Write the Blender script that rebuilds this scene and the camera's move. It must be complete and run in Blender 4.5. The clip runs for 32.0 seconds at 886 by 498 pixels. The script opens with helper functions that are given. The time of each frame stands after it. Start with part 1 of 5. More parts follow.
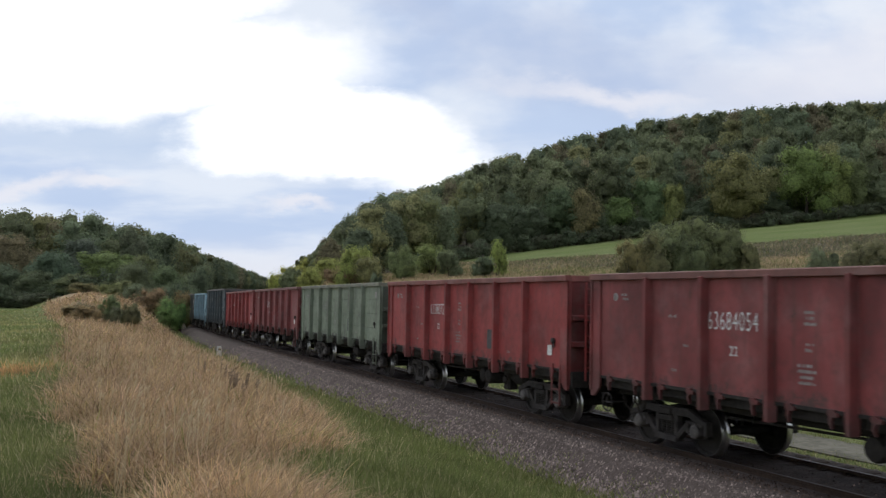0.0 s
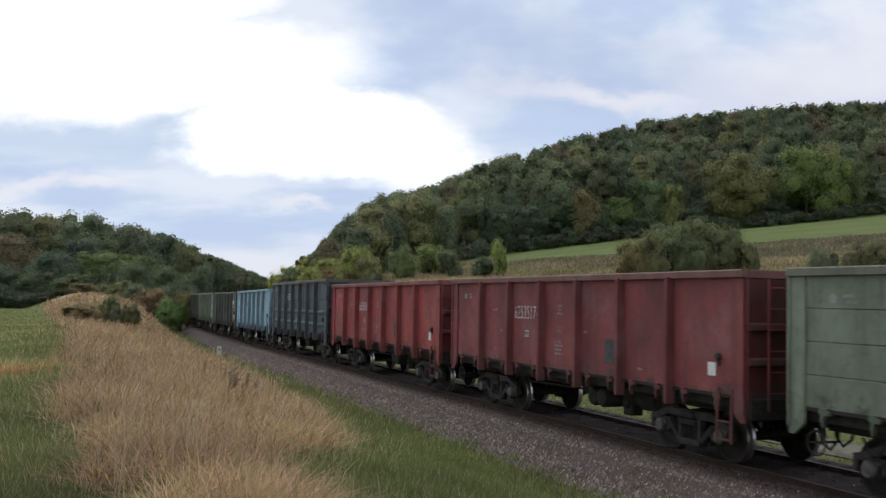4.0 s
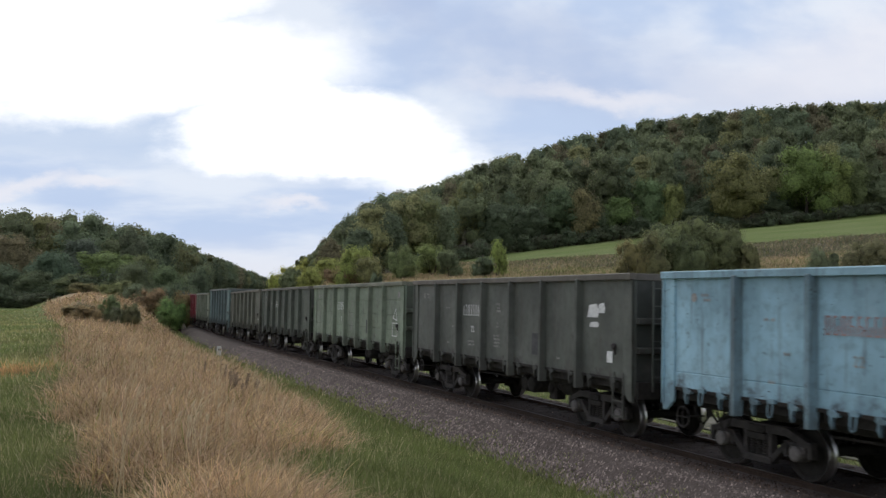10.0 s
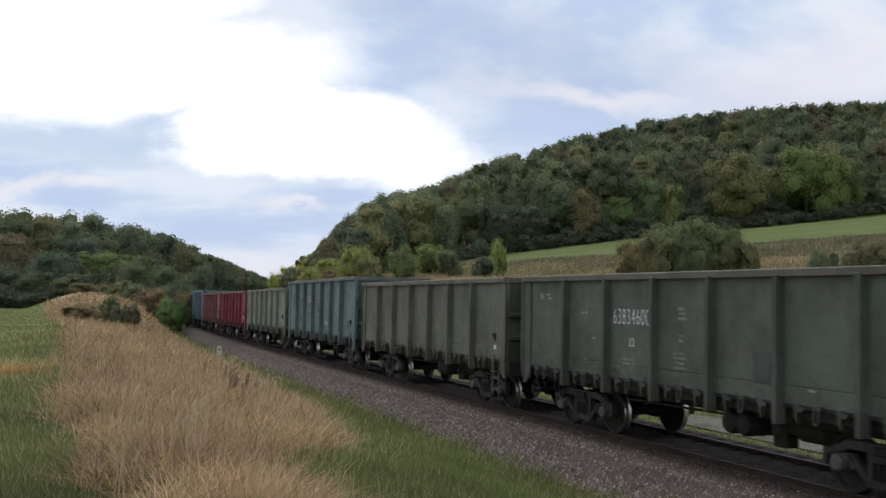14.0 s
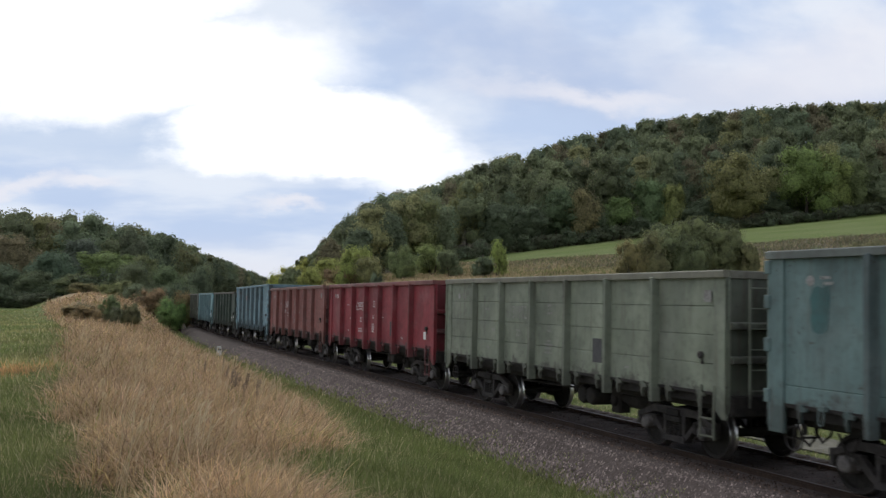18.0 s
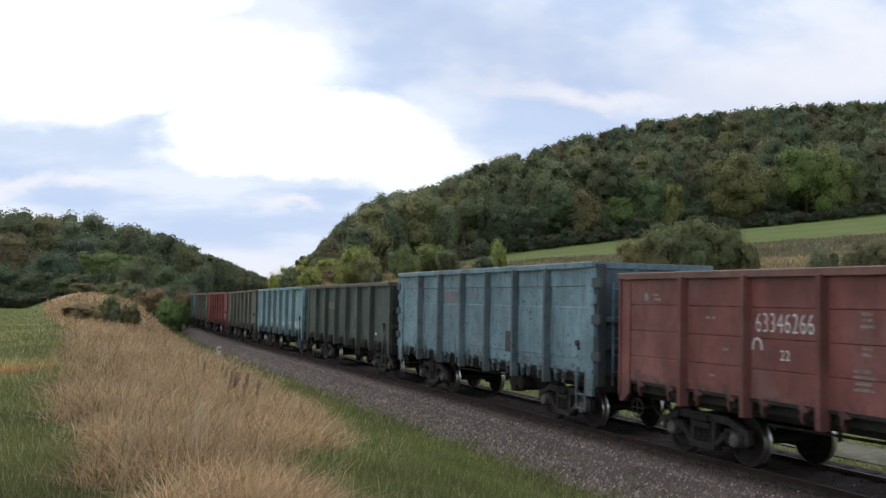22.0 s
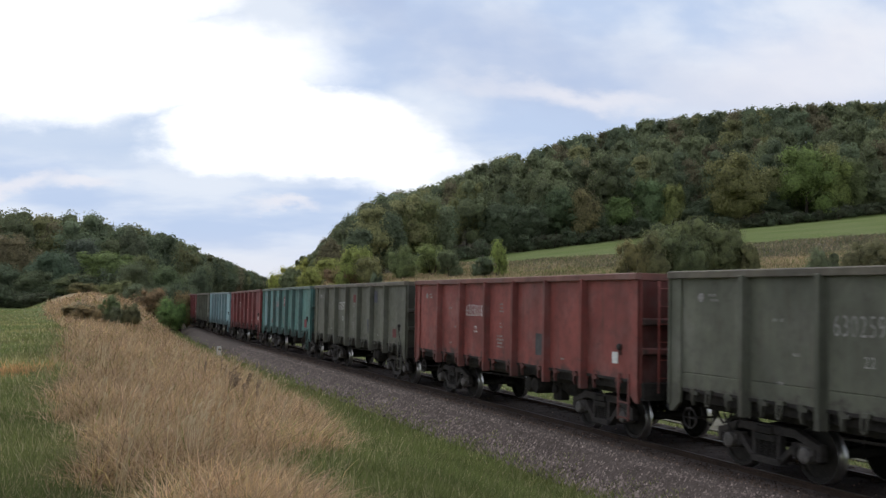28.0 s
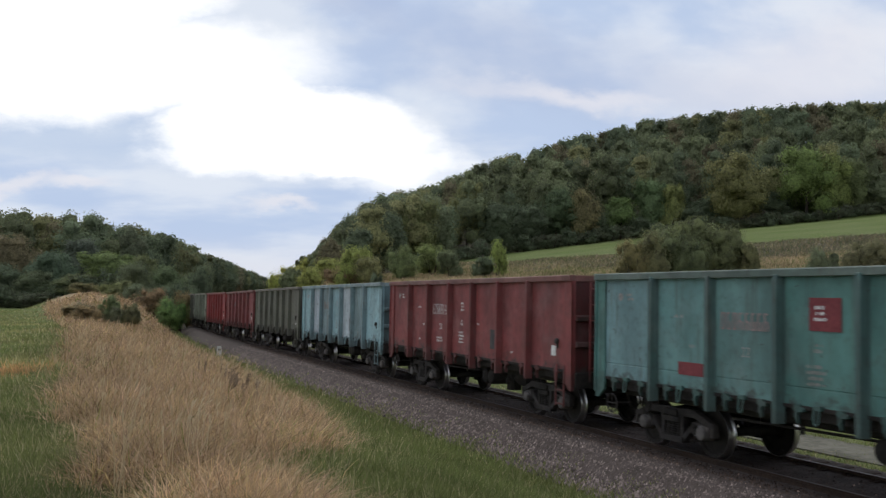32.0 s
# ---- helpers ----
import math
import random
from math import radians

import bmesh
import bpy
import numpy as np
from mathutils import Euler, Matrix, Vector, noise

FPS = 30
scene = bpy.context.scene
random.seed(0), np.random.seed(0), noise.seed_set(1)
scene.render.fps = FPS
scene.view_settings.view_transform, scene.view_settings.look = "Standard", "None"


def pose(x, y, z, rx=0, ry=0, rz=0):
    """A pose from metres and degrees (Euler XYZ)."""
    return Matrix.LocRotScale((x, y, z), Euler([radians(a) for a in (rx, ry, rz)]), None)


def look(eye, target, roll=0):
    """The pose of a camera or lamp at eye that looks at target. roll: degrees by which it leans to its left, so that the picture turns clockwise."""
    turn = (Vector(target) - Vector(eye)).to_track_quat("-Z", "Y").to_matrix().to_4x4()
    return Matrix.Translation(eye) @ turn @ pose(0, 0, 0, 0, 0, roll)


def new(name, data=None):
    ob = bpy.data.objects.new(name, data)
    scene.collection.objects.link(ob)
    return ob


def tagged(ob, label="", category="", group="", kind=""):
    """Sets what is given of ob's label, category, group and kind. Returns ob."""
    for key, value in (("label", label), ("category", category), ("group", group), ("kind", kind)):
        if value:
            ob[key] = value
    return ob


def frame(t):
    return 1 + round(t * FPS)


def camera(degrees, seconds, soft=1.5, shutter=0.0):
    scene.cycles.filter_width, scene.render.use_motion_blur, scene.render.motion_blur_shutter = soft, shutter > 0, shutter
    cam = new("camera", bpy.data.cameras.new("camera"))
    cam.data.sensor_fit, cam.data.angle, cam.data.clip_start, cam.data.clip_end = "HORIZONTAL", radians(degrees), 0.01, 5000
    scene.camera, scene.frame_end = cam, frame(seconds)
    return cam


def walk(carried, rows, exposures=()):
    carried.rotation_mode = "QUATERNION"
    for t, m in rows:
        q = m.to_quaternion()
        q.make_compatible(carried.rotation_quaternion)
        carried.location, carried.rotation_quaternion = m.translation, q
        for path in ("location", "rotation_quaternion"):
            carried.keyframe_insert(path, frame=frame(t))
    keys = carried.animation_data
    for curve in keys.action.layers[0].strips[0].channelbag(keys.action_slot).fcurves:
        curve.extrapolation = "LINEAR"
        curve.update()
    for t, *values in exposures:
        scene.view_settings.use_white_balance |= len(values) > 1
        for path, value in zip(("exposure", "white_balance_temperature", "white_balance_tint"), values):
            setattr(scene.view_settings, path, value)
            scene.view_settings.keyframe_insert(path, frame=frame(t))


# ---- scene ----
# ---- camera ----
CLIP = 32.0
EYE = Vector((0.0, 0.0, 3.2137))
PITCH = 0.04656
cam = camera(49.74, CLIP, soft=1.35, shutter=0.25)
VIEW = look(EYE, EYE + Vector((0, math.cos(PITCH), math.sin(PITCH))))
walk(cam, [(0.0, VIEW), (CLIP, VIEW)], exposures=[(0.0, 0.0), (18.5, 0.0), (20.0, 0.12), (22.0, 0.12), (24.0, 0.02), (29.0, 0.0), (CLIP, -0.08)])

# ---- sky and light ----
SUN_EL, SUN_AZ = radians(42), radians(-28)  # behind the bright cloud, ahead and to the left


def link(nt, a, b):
    nt.links.new(a, b)


def node(nt, kind, **inputs):
    n = nt.nodes.new(kind)
    for k, v in inputs.items():
        n.inputs[k.replace("_", " ")].default_value = v
    return n


def math_node(nt, op, a, b=None, c=None, clamp=False):
    n = nt.nodes.new("ShaderNodeMath")
    n.operation, n.use_clamp = op, clamp
    for i, v in enumerate((a, b, c)):
        if v is None:
            continue
        if isinstance(v, (int, float)):
            n.inputs[i].default_value = v
        else:
            link(nt, v, n.inputs[i])
    return n.outputs[0]


def mix_rgb(nt, fac, a, b, blend="MIX"):
    n = nt.nodes.new("ShaderNodeMix")
    n.data_type, n.blend_type = "RGBA", blend
    for sock, v in ((n.inputs[0], fac), (n.inputs[6], a), (n.inputs[7], b)):
        if isinstance(v, (int, float)):
            sock.default_value = v
        elif isinstance(v, tuple):
            sock.default_value = (*v, 1) if len(v) == 3 else v
        else:
            link(nt, v, sock)
    return n.outputs[2]


def ramp(nt, fac, lo, hi):
    n = nt.nodes.new("ShaderNodeMapRange")
    n.interpolation_type = "SMOOTHSTEP"
    link(nt, fac, n.inputs[0])
    n.inputs[1].default_value, n.inputs[2].default_value = lo, hi
    return n.outputs[0]


def noise_node(nt, vec, scale, detail=4.0, rough=0.55, distort=0.0):
    n = nt.nodes.new("ShaderNodeTexNoise")
    n.inputs["Scale"].default_value, n.inputs["Detail"].default_value = scale, detail
    n.inputs["Roughness"].default_value, n.inputs["Distortion"].default_value = rough, distort
    if vec is not None:
        link(nt, vec, n.inputs["Vector"])
    return n.outputs[0]


def mapped(nt, vec, scale=(1, 1, 1), loc=(0, 0, 0)):
    n = nt.nodes.new("ShaderNodeMapping")
    n.inputs["Scale"].default_value, n.inputs["Location"].default_value = scale, loc
    link(nt, vec, n.inputs["Vector"])
    return n.outputs[0]


CLOUD_WHITE, CLOUD_PALE, CLOUD_GREY = (1.12, 1.12, 1.14), (0.70, 0.745, 0.87), (0.47, 0.525, 0.68)


def make_world():
    w = bpy.data.worlds.new("overcast_sky")
    w.use_nodes = True
    scene.world = w
    nt = w.node_tree
    bg = nt.nodes["Background"]
    sky = nt.nodes.new("ShaderNodeTexSky")
    sky.sky_type, sky.sun_disc = "NISHITA", False
    sky.sun_elevation, sky.sun_rotation = SUN_EL, SUN_AZ
    co = nt.nodes.new("ShaderNodeTexCoord")
    n = noise_node(nt, mapped(nt, co.outputs["Generated"], (1.6, 1.6, 4.0)), 1.5, 4.0)
    cloud = mix_rgb(nt, ramp(nt, n, 0.38, 0.66), tuple(c * 10 for c in CLOUD_GREY), tuple(c * 10 for c in CLOUD_WHITE))
    col = mix_rgb(nt, 0.82, sky.outputs[0], cloud)
    link(nt, col, bg.inputs[0])
    bg.inputs[1].default_value = 0.108


make_world()
sun = new("sun", bpy.data.lights.new("sun", "SUN"))
sun.data.energy, sun.data.angle, sun.data.color = 1.15, radians(25), (1.0, 0.96, 0.9)
sun.matrix_world = look((0, 0, 0), (-math.sin(SUN_AZ) * math.cos(SUN_EL), -math.cos(SUN_AZ) * math.cos(SUN_EL), -math.sin(SUN_EL)))


# ---- materials ----
def material(name, rough=0.8, metal=0.0, spec=0.3):
    m = bpy.data.materials.new(name)
    m.use_nodes = True
    nt = m.node_tree
    b = nt.nodes["Principled BSDF"]
    b.inputs["Roughness"].default_value, b.inputs["Metallic"].default_value = rough, metal
    b.inputs["Specular IOR Level"].default_value = spec
    return m, nt, b


def bump(nt, b, height, strength=0.4, dist=0.02):
    n = nt.nodes.new("ShaderNodeBump")
    n.inputs["Strength"].default_value, n.inputs["Distance"].default_value = strength, dist
    link(nt, height, n.inputs["Height"])
    link(nt, n.outputs[0], b.inputs["Normal"])


def local_coords(nt, spread=37.0):
    """Object coordinates, shifted by each object's random number so that alike pieces differ."""
    co, info = nt.nodes.new("ShaderNodeTexCoord"), nt.nodes.new("ShaderNodeObjectInfo")
    add = nt.nodes.new("ShaderNodeVectorMath")
    add.operation = "ADD"
    link(nt, co.outputs["Object"], add.inputs[0])
    link(nt, math_node(nt, "MULTIPLY", info.outputs["Random"], spread), add.inputs[1])
    return add.outputs[0], info


def world_coords(nt):
    return nt.nodes.new("ShaderNodeNewGeometry").outputs["Position"]


def plain(name, dark, light, scale, rough=0.85, metal=0.0, spec=0.3, relief=0.3, dist=0.01, local=True):
    m, nt, b = material(name, rough, metal, spec)
    v = local_coords(nt)[0] if local else world_coords(nt)
    n1, n2 = noise_node(nt, v, scale, 5.0, 0.65), noise_node(nt, v, scale * 0.13, 3.0)
    f = math_node(nt, "ADD", math_node(nt, "MULTIPLY", n1, 0.6), math_node(nt, "MULTIPLY", n2, 0.4))
    link(nt, mix_rgb(nt, ramp(nt, f, 0.33, 0.67), dark, light), b.inputs["Base Color"])
    if relief:
        bump(nt, b, n1, relief, dist)
    return m


def wagon_paint(name="wagon_paint", grime=0.80):
    """Weathered wagon paint: the wagon's own colour, faded in patches, streaked, chipped to rust and splashed with grime."""
    m, nt, b = material(name, 0.62, 0.0, 0.35)
    v, info = local_coords(nt, 61.0)
    wear = info.outputs["Alpha"]
    big, mid = noise_node(nt, v, 0.9, 4.0, 0.6), noise_node(nt, v, 5.5, 5.0, 0.65)
    tone = nt.nodes.new("ShaderNodeMapRange")
    link(nt, noise_node(nt, mapped(nt, v, (1.0, 1.0, 0.6)), 1.25, 4.0, 0.55), tone.inputs[0])
    tone.inputs[1].default_value, tone.inputs[2].default_value, tone.inputs[3].default_value, tone.inputs[4].default_value = 0.32, 0.68, 0.70, 1.26
    scale = nt.nodes.new("ShaderNodeVectorMath")
    scale.operation = "SCALE"
    link(nt, info.outputs["Color"], scale.inputs[0])
    link(nt, tone.outputs[0], scale.inputs["Scale"])
    fade = mix_rgb(nt, math_node(nt, "MULTIPLY", ramp(nt, big, 0.46, 0.78), 0.16), scale.outputs[0], (0.36, 0.34, 0.32))
    dull = mix_rgb(nt, math_node(nt, "MULTIPLY", ramp(nt, mid, 0.45, 0.72), 0.30), fade, (0.06, 0.055, 0.05))
    streak = noise_node(nt, mapped(nt, v, (9.0, 9.0, 0.55)), 1.0, 3.0, 0.6)
    run = mix_rgb(nt, math_node(nt, "MULTIPLY", ramp(nt, streak, 0.54, 0.74), math_node(nt, "MULTIPLY_ADD", wear, 0.5, 0.28)), dull, (0.075, 0.05, 0.038))
    chip = noise_node(nt, mapped(nt, v, (1.0, 1.0, 1.6)), 7.0, 6.0, 0.72, 0.6)
    lift = math_node(nt, "ADD", chip, math_node(nt, "MULTIPLY", wear, 0.30))
    rust = mix_rgb(nt, ramp(nt, lift, 0.735, 0.79), run, (0.055, 0.040, 0.033))
    scar = noise_node(nt, mapped(nt, v, (3.2, 3.2, 1.1), (5.0, 2.0, 1.0)), 1.6, 7.0, 0.62, 1.2)
    rust = mix_rgb(nt, math_node(nt, "MULTIPLY", ramp(nt, math_node(nt, "ADD", scar, math_node(nt, "MULTIPLY", wear, 0.14)), 0.745, 0.775), 0.8), rust, (0.042, 0.036, 0.034))
    # road dirt thrown up in splashes over the lower sill
    co = nt.nodes.new("ShaderNodeTexCoord")
    sep = nt.nodes.new("ShaderNodeSeparateXYZ")
    link(nt, co.outputs["Object"], sep.inputs[0])
    splash = math_node(nt, "ADD", noise_node(nt, v, 3.3, 6.0, 0.7), math_node(nt, "MULTIPLY", sep.outputs[2], -0.55))
    col = mix_rgb(nt, math_node(nt, "MULTIPLY", ramp(nt, splash, 0.39, 0.60), grime), rust, (0.05, 0.043, 0.038))
    link(nt, col, b.inputs["Base Color"])
    link(nt, math_node(nt, "ADD", math_node(nt, "MULTIPLY", mid, 0.4), 0.42), b.inputs["Roughness"])
    bump(nt, b, math_node(nt, "ADD", big, math_node(nt, "MULTIPLY", chip, 0.15)), 0.55, 0.03)
    return m


def tinted(name, dark, light, scale, rough=0.8, relief=0.0, spec=0.2, translucent=0.0):
    """Foliage: the object's colour tints it, each leaf varies; relief adds bumps with hollows darkened like shade."""
    m, nt, b = material(name, rough, 0.0, spec)
    info, geo = nt.nodes.new("ShaderNodeObjectInfo"), nt.nodes.new("ShaderNodeNewGeometry")
    n = noise_node(nt, geo.outputs["Position"], scale, 3.0)
    f = math_node(nt, "ADD", math_node(nt, "MULTIPLY", geo.outputs["Random Per Island"], 0.45), math_node(nt, "MULTIPLY", n, 0.5))
    base = mix_rgb(nt, f, dark, light)
    att = nt.nodes.new("ShaderNodeAttribute")
    att.attribute_name = "tint"
    tint = mix_rgb(nt, 1.0, base, info.outputs["Color"], "MULTIPLY")
    col = mix_rgb(nt, 1.0, tint, att.outputs["Color"], "MULTIPLY")
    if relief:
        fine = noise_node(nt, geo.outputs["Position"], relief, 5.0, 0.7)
        # shade between leaves put into the colour: hollows of the bump go dark
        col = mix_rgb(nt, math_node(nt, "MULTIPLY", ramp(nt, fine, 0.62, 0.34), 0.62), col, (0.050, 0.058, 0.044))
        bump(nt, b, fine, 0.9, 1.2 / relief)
    link(nt, col, b.inputs["Base Color"])
    if translucent:
        tr, mx = nt.nodes.new("ShaderNodeBsdfTranslucent"), nt.nodes.new("ShaderNodeMixShader")
        link(nt, col, tr.inputs[0])
        mx.inputs[0].default_value = translucent
        out = nt.nodes["Material Output"]
        link(nt, b.outputs[0], mx.inputs[1])
        link(nt, tr.outputs[0], mx.inputs[2])
        link(nt, mx.outputs[0], out.inputs[0])
    return m


def ground_material():
    """Soil under short grass; the sheet's cover attribute says how much is dry grass, field and bare brown weeds."""
    m, nt, b = material("meadow_ground", 0.95, 0.0, 0.1)
    v = world_coords(nt)
    fine, mid, big = noise_node(nt, v, 9.0, 6.0, 0.7), noise_node(nt, v, 1.1, 4.0), noise_node(nt, v, 0.09, 3.0)
    att = nt.nodes.new("ShaderNodeAttribute")
    att.attribute_name = "cover"
    sep = nt.nodes.new("ShaderNodeSeparateColor")
    link(nt, att.outputs["Color"], sep.inputs[0])
    green = mix_rgb(nt, ramp(nt, mid, 0.3, 0.7), (0.100, 0.128, 0.040), (0.185, 0.21, 0.085))
    field = mix_rgb(nt, ramp(nt, big, 0.3, 0.7), (0.135, 0.185, 0.050), (0.18, 0.215, 0.080))
    dry = mix_rgb(nt, ramp(nt, mid, 0.3, 0.7), (0.26, 0.19, 0.11), (0.46, 0.36, 0.22))
    brown = mix_rgb(nt, ramp(nt, mid, 0.3, 0.7), (0.11, 0.100, 0.075), (0.22, 0.195, 0.145))
    wob = math_node(nt, "MULTIPLY", math_node(nt, "SUBTRACT", mid, 0.5), 0.5)

    def zone(ch):
        return ramp(nt, math_node(nt, "ADD", sep.outputs[ch], wob), 0.3, 0.7)

    col = mix_rgb(nt, zone(1), green, field)
    col = mix_rgb(nt, zone(0), col, dry)
    col = mix_rgb(nt, zone(2), col, brown)
    col = mix_rgb(nt, math_node(nt, "MULTIPLY", ramp(nt, fine, 0.35, 0.7), 0.35), col, (0.05, 0.045, 0.025))
    link(nt, col, b.inputs["Base Color"])
    bump(nt, b, fine, 0.7, 0.08)
    return m


PAINT = wagon_paint()
IRONWORK = wagon_paint("painted_ironwork", 0.38)
REPAINT = wagon_paint("repainted_patch", 0.0)
IRON = plain("grimy_iron", (0.010, 0.009, 0.008), (0.034, 0.029, 0.025), 9.0, 0.8, 0.0, 0.35, 0.4)
CAST = plain("dusty_cast_steel", (0.018, 0.016, 0.015), (0.058, 0.050, 0.046), 7.0, 0.75, 0.0, 0.35, 0.4)
AXLE = plain("greased_axle_cap", (0.055, 0.050, 0.047), (0.17, 0.155, 0.145), 9.0, 0.6, 0.0, 0.4, 0.3)
STEEL = plain("polished_tread_steel", (0.50, 0.495, 0.49), (0.74, 0.73, 0.72), 14.0, 0.30, 1.0, 0.5, 0.05)
LETTER = plain("stencil_white", (0.50, 0.50, 0.48), (0.78, 0.78, 0.76), 16.0, 0.7, 0.0, 0.3, 0.0)
FAINT = plain("worn_lettering", (0.16, 0.15, 0.14), (0.38, 0.37, 0.35), 22.0, 0.8, 0.0, 0.2, 0.0)
ROSE = plain("faded_red_lettering", (0.26, 0.20, 0.20), (0.42, 0.30, 0.29), 16.0, 0.8, 0.0, 0.2, 0.0)
FADEDRED = plain("faded_red_square", (0.115, 0.052, 0.048), (0.19, 0.060, 0.058), 9.0, 0.8, 0.0, 0.2, 0.0)
REDPLATE = plain("red_placard", (0.14, 0.028, 0.034), (0.235, 0.048, 0.053), 12.0, 0.6, 0.0, 0.3, 0.0)
PATCH = plain("grey_stencil_patch", (0.055, 0.055, 0.055), (0.10, 0.10, 0.10), 6.0, 0.8, 0.0, 0.2, 0.0)
RAILSIDE = plain("rusty_rail", (0.026, 0.017, 0.012), (0.062, 0.040, 0.029), 11.0, 0.85, 0.0, 0.3, 0.3)
RAILHEAD = plain("dull_rail_head", (0.10, 0.085, 0.075), (0.20, 0.18, 0.165), 12.0, 0.5, 0.7, 0.4, 0.1)
SLEEPER = plain("oiled_sleeper", (0.028, 0.019, 0.014), (0.075, 0.052, 0.039), 5.0, 0.9, 0.0, 0.2, 0.4)
BALLAST = plain("ballast_stone", (0.050, 0.040, 0.035), (0.130, 0.106, 0.096), 19.0, 0.95, 0.0, 0.2, 0.8, 0.05, local=False)
CONCRETE = plain("whitewashed_concrete", (0.50, 0.50, 0.48), (0.78, 0.78, 0.76), 14.0, 0.9, 0.0, 0.2, 0.3)
BARK = plain("bark", (0.04, 0.032, 0.025), (0.12, 0.10, 0.08), 8.0, 0.95, 0.0, 0.1, 0.6)
GRAVEL = plain("pale_gravel_track", (0.095, 0.093, 0.070), (0.20, 0.192, 0.155), 4.0, 0.95, 0.0, 0.1, 0.5, 0.03, local=False)
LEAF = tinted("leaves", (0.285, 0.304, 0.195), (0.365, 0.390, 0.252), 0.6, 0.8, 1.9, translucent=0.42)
DRYGRASS = tinted("dry_grass", (0.445, 0.315, 0.190), (0.85, 0.66, 0.435), 0.8, 0.8, translucent=0.3)
GREENGRASS = tinted("green_grass", (0.140, 0.172, 0.056), (0.245, 0.284, 0.102), 0.7, 0.75, translucent=0.35)
STONE = tinted("loose_ballast", (0.070, 0.056, 0.051), (0.35, 0.292, 0.27), 3.0, 0.9)
GROUND = ground_material()


# ---- mesh helpers ----
class Shape:
    """Collects closed pieces of one mesh."""

    def __init__(self):
        self.v, self.f, self.smooth = [], [], False

    def add(self, v, f):
        k = len(self.v)
        self.v += [tuple(p) for p in v]
        self.f += [tuple(i + k for i in q) for q in f]
        return self

    def box(self, x0, x1, y0, y1, z0, z1, c=0.0):
        """A box; c cuts its long edges along z or, for flat ones, softens the outer faces."""
        v = [(x, y, z) for z in (z0, z1) for x, y in ((x0, y0), (x1, y0), (x1, y1), (x0, y1))]
        if c:
            p = [(x0 + c, y0), (x1 - c, y0), (x1, y0 + c), (x1, y1 - c), (x1 - c, y1), (x0 + c, y1), (x0, y1 - c), (x0, y0 + c)]
            return self.prism(p, "z", z0, z1)
        return self.add(v, [(3, 2, 1, 0), (4, 5, 6, 7), (0, 1, 5, 4), (1, 2, 6, 5), (2, 3, 7, 6), (3, 0, 4, 7)])

    def prism(self, poly, axis, a, b):
        """A polygon drawn in the two other axes (in the order x, y, z) and pulled from a to b."""
        put = {"x": lambda p, t: (t, p[0], p[1]), "y": lambda p, t: (p[0], t, p[1]), "z": lambda p, t: (p[0], p[1], t)}[axis]
        n = len(poly)
        area = sum(poly[i][0] * poly[(i + 1) % n][1] - poly[(i + 1) % n][0] * poly[i][1] for i in range(n))
        if (area < 0) != (axis == "y"):
            poly = poly[::-1]
        v = [put(p, a) for p in poly] + [put(p, b) for p in poly]
        f = [tuple(range(n - 1, -1, -1)), tuple(range(n, 2 * n))]
        f += [(i, (i + 1) % n, n + (i + 1) % n, n + i) for i in range(n)]
        return self.add(v, f)

    def strut(self, p, q, w, a, b, w2=None):
        """A flat bar in the x-z plane from p to q, w wide, between y = a and y = b."""
        p, q = Vector(p), Vector(q)
        d = (q - p).normalized()
        n = Vector((-d.y, d.x)) * (w / 2)
        m = n * ((w2 or w) / w)
        return self.prism([tuple(p + n), tuple(p - n), tuple(q - m), tuple(q + m)], "y", a, b)

    def lathe(self, prof, axis, centre, n=24, closed=False):
        """prof: (along the axis, radius)."""
        v, f = [], []
        for a, r in prof:
            for i in range(n):
                t = 2 * math.pi * i / n
                c, s = r * math.cos(t), r * math.sin(t)
                p = {"x": (a, c, s), "y": (c, a, -s), "z": (c, s, a)}[axis]
                v.append(tuple(centre[j] + p[j] for j in range(3)))
        k = len(prof)
        for j in range(k - 1):
            for i in range(n):
                f.append((j * n + i, j * n + (i + 1) % n, (j + 1) * n + (i + 1) % n, (j + 1) * n + i))
        f.append(tuple(range(n - 1, -1, -1)))
        f.append(tuple(range((k - 1) * n, k * n)))
        return self.add(v, f)

    def tube(self, path, r, n=6):
        path = [Vector(p) for p in path]
        v, f = [], []
        for i, p in enumerate(path):
            d = (path[min(i + 1, len(path) - 1)] - path[max(i - 1, 0)]).normalized()
            u = d.orthogonal().normalized() if i == 0 else (u - d * u.dot(d)).normalized()
            w = d.cross(u)
            rr = r[i] if isinstance(r, (list, tuple)) else r
            v += [tuple(p + (u * math.cos(2 * math.pi * k / n) + w * math.sin(2 * math.pi * k / n)) * rr) for k in range(n)]
        for i in range(len(path) - 1):
            f += [(i * n + k, i * n + (k + 1) % n, (i + 1) * n + (k + 1) % n, (i + 1) * n + k) for k in range(n)]
        f += [tuple(range(n - 1, -1, -1)), tuple(range((len(path) - 1) * n, len(path) * n))]
        return self.add(v, f)

    def mesh(self, name, mat, bevel=0.0, smooth=False):
        me = bpy.data.meshes.new(name)
        me.from_pydata(self.v, [], self.f)
        if bevel:
            bm = bmesh.new()
            bm.from_mesh(me)
            bmesh.ops.bevel(bm, geom=[e for e in bm.edges if e.calc_length() > 4 * bevel and len(e.link_faces) == 2 and e.calc_face_angle(0) > 0.6],
                            offset=bevel, segments=1, affect="EDGES", clamp_overlap=True)
            bm.to_mesh(me)
            bm.free()
        me.materials.append(mat)
        if smooth:
            me.shade_smooth()
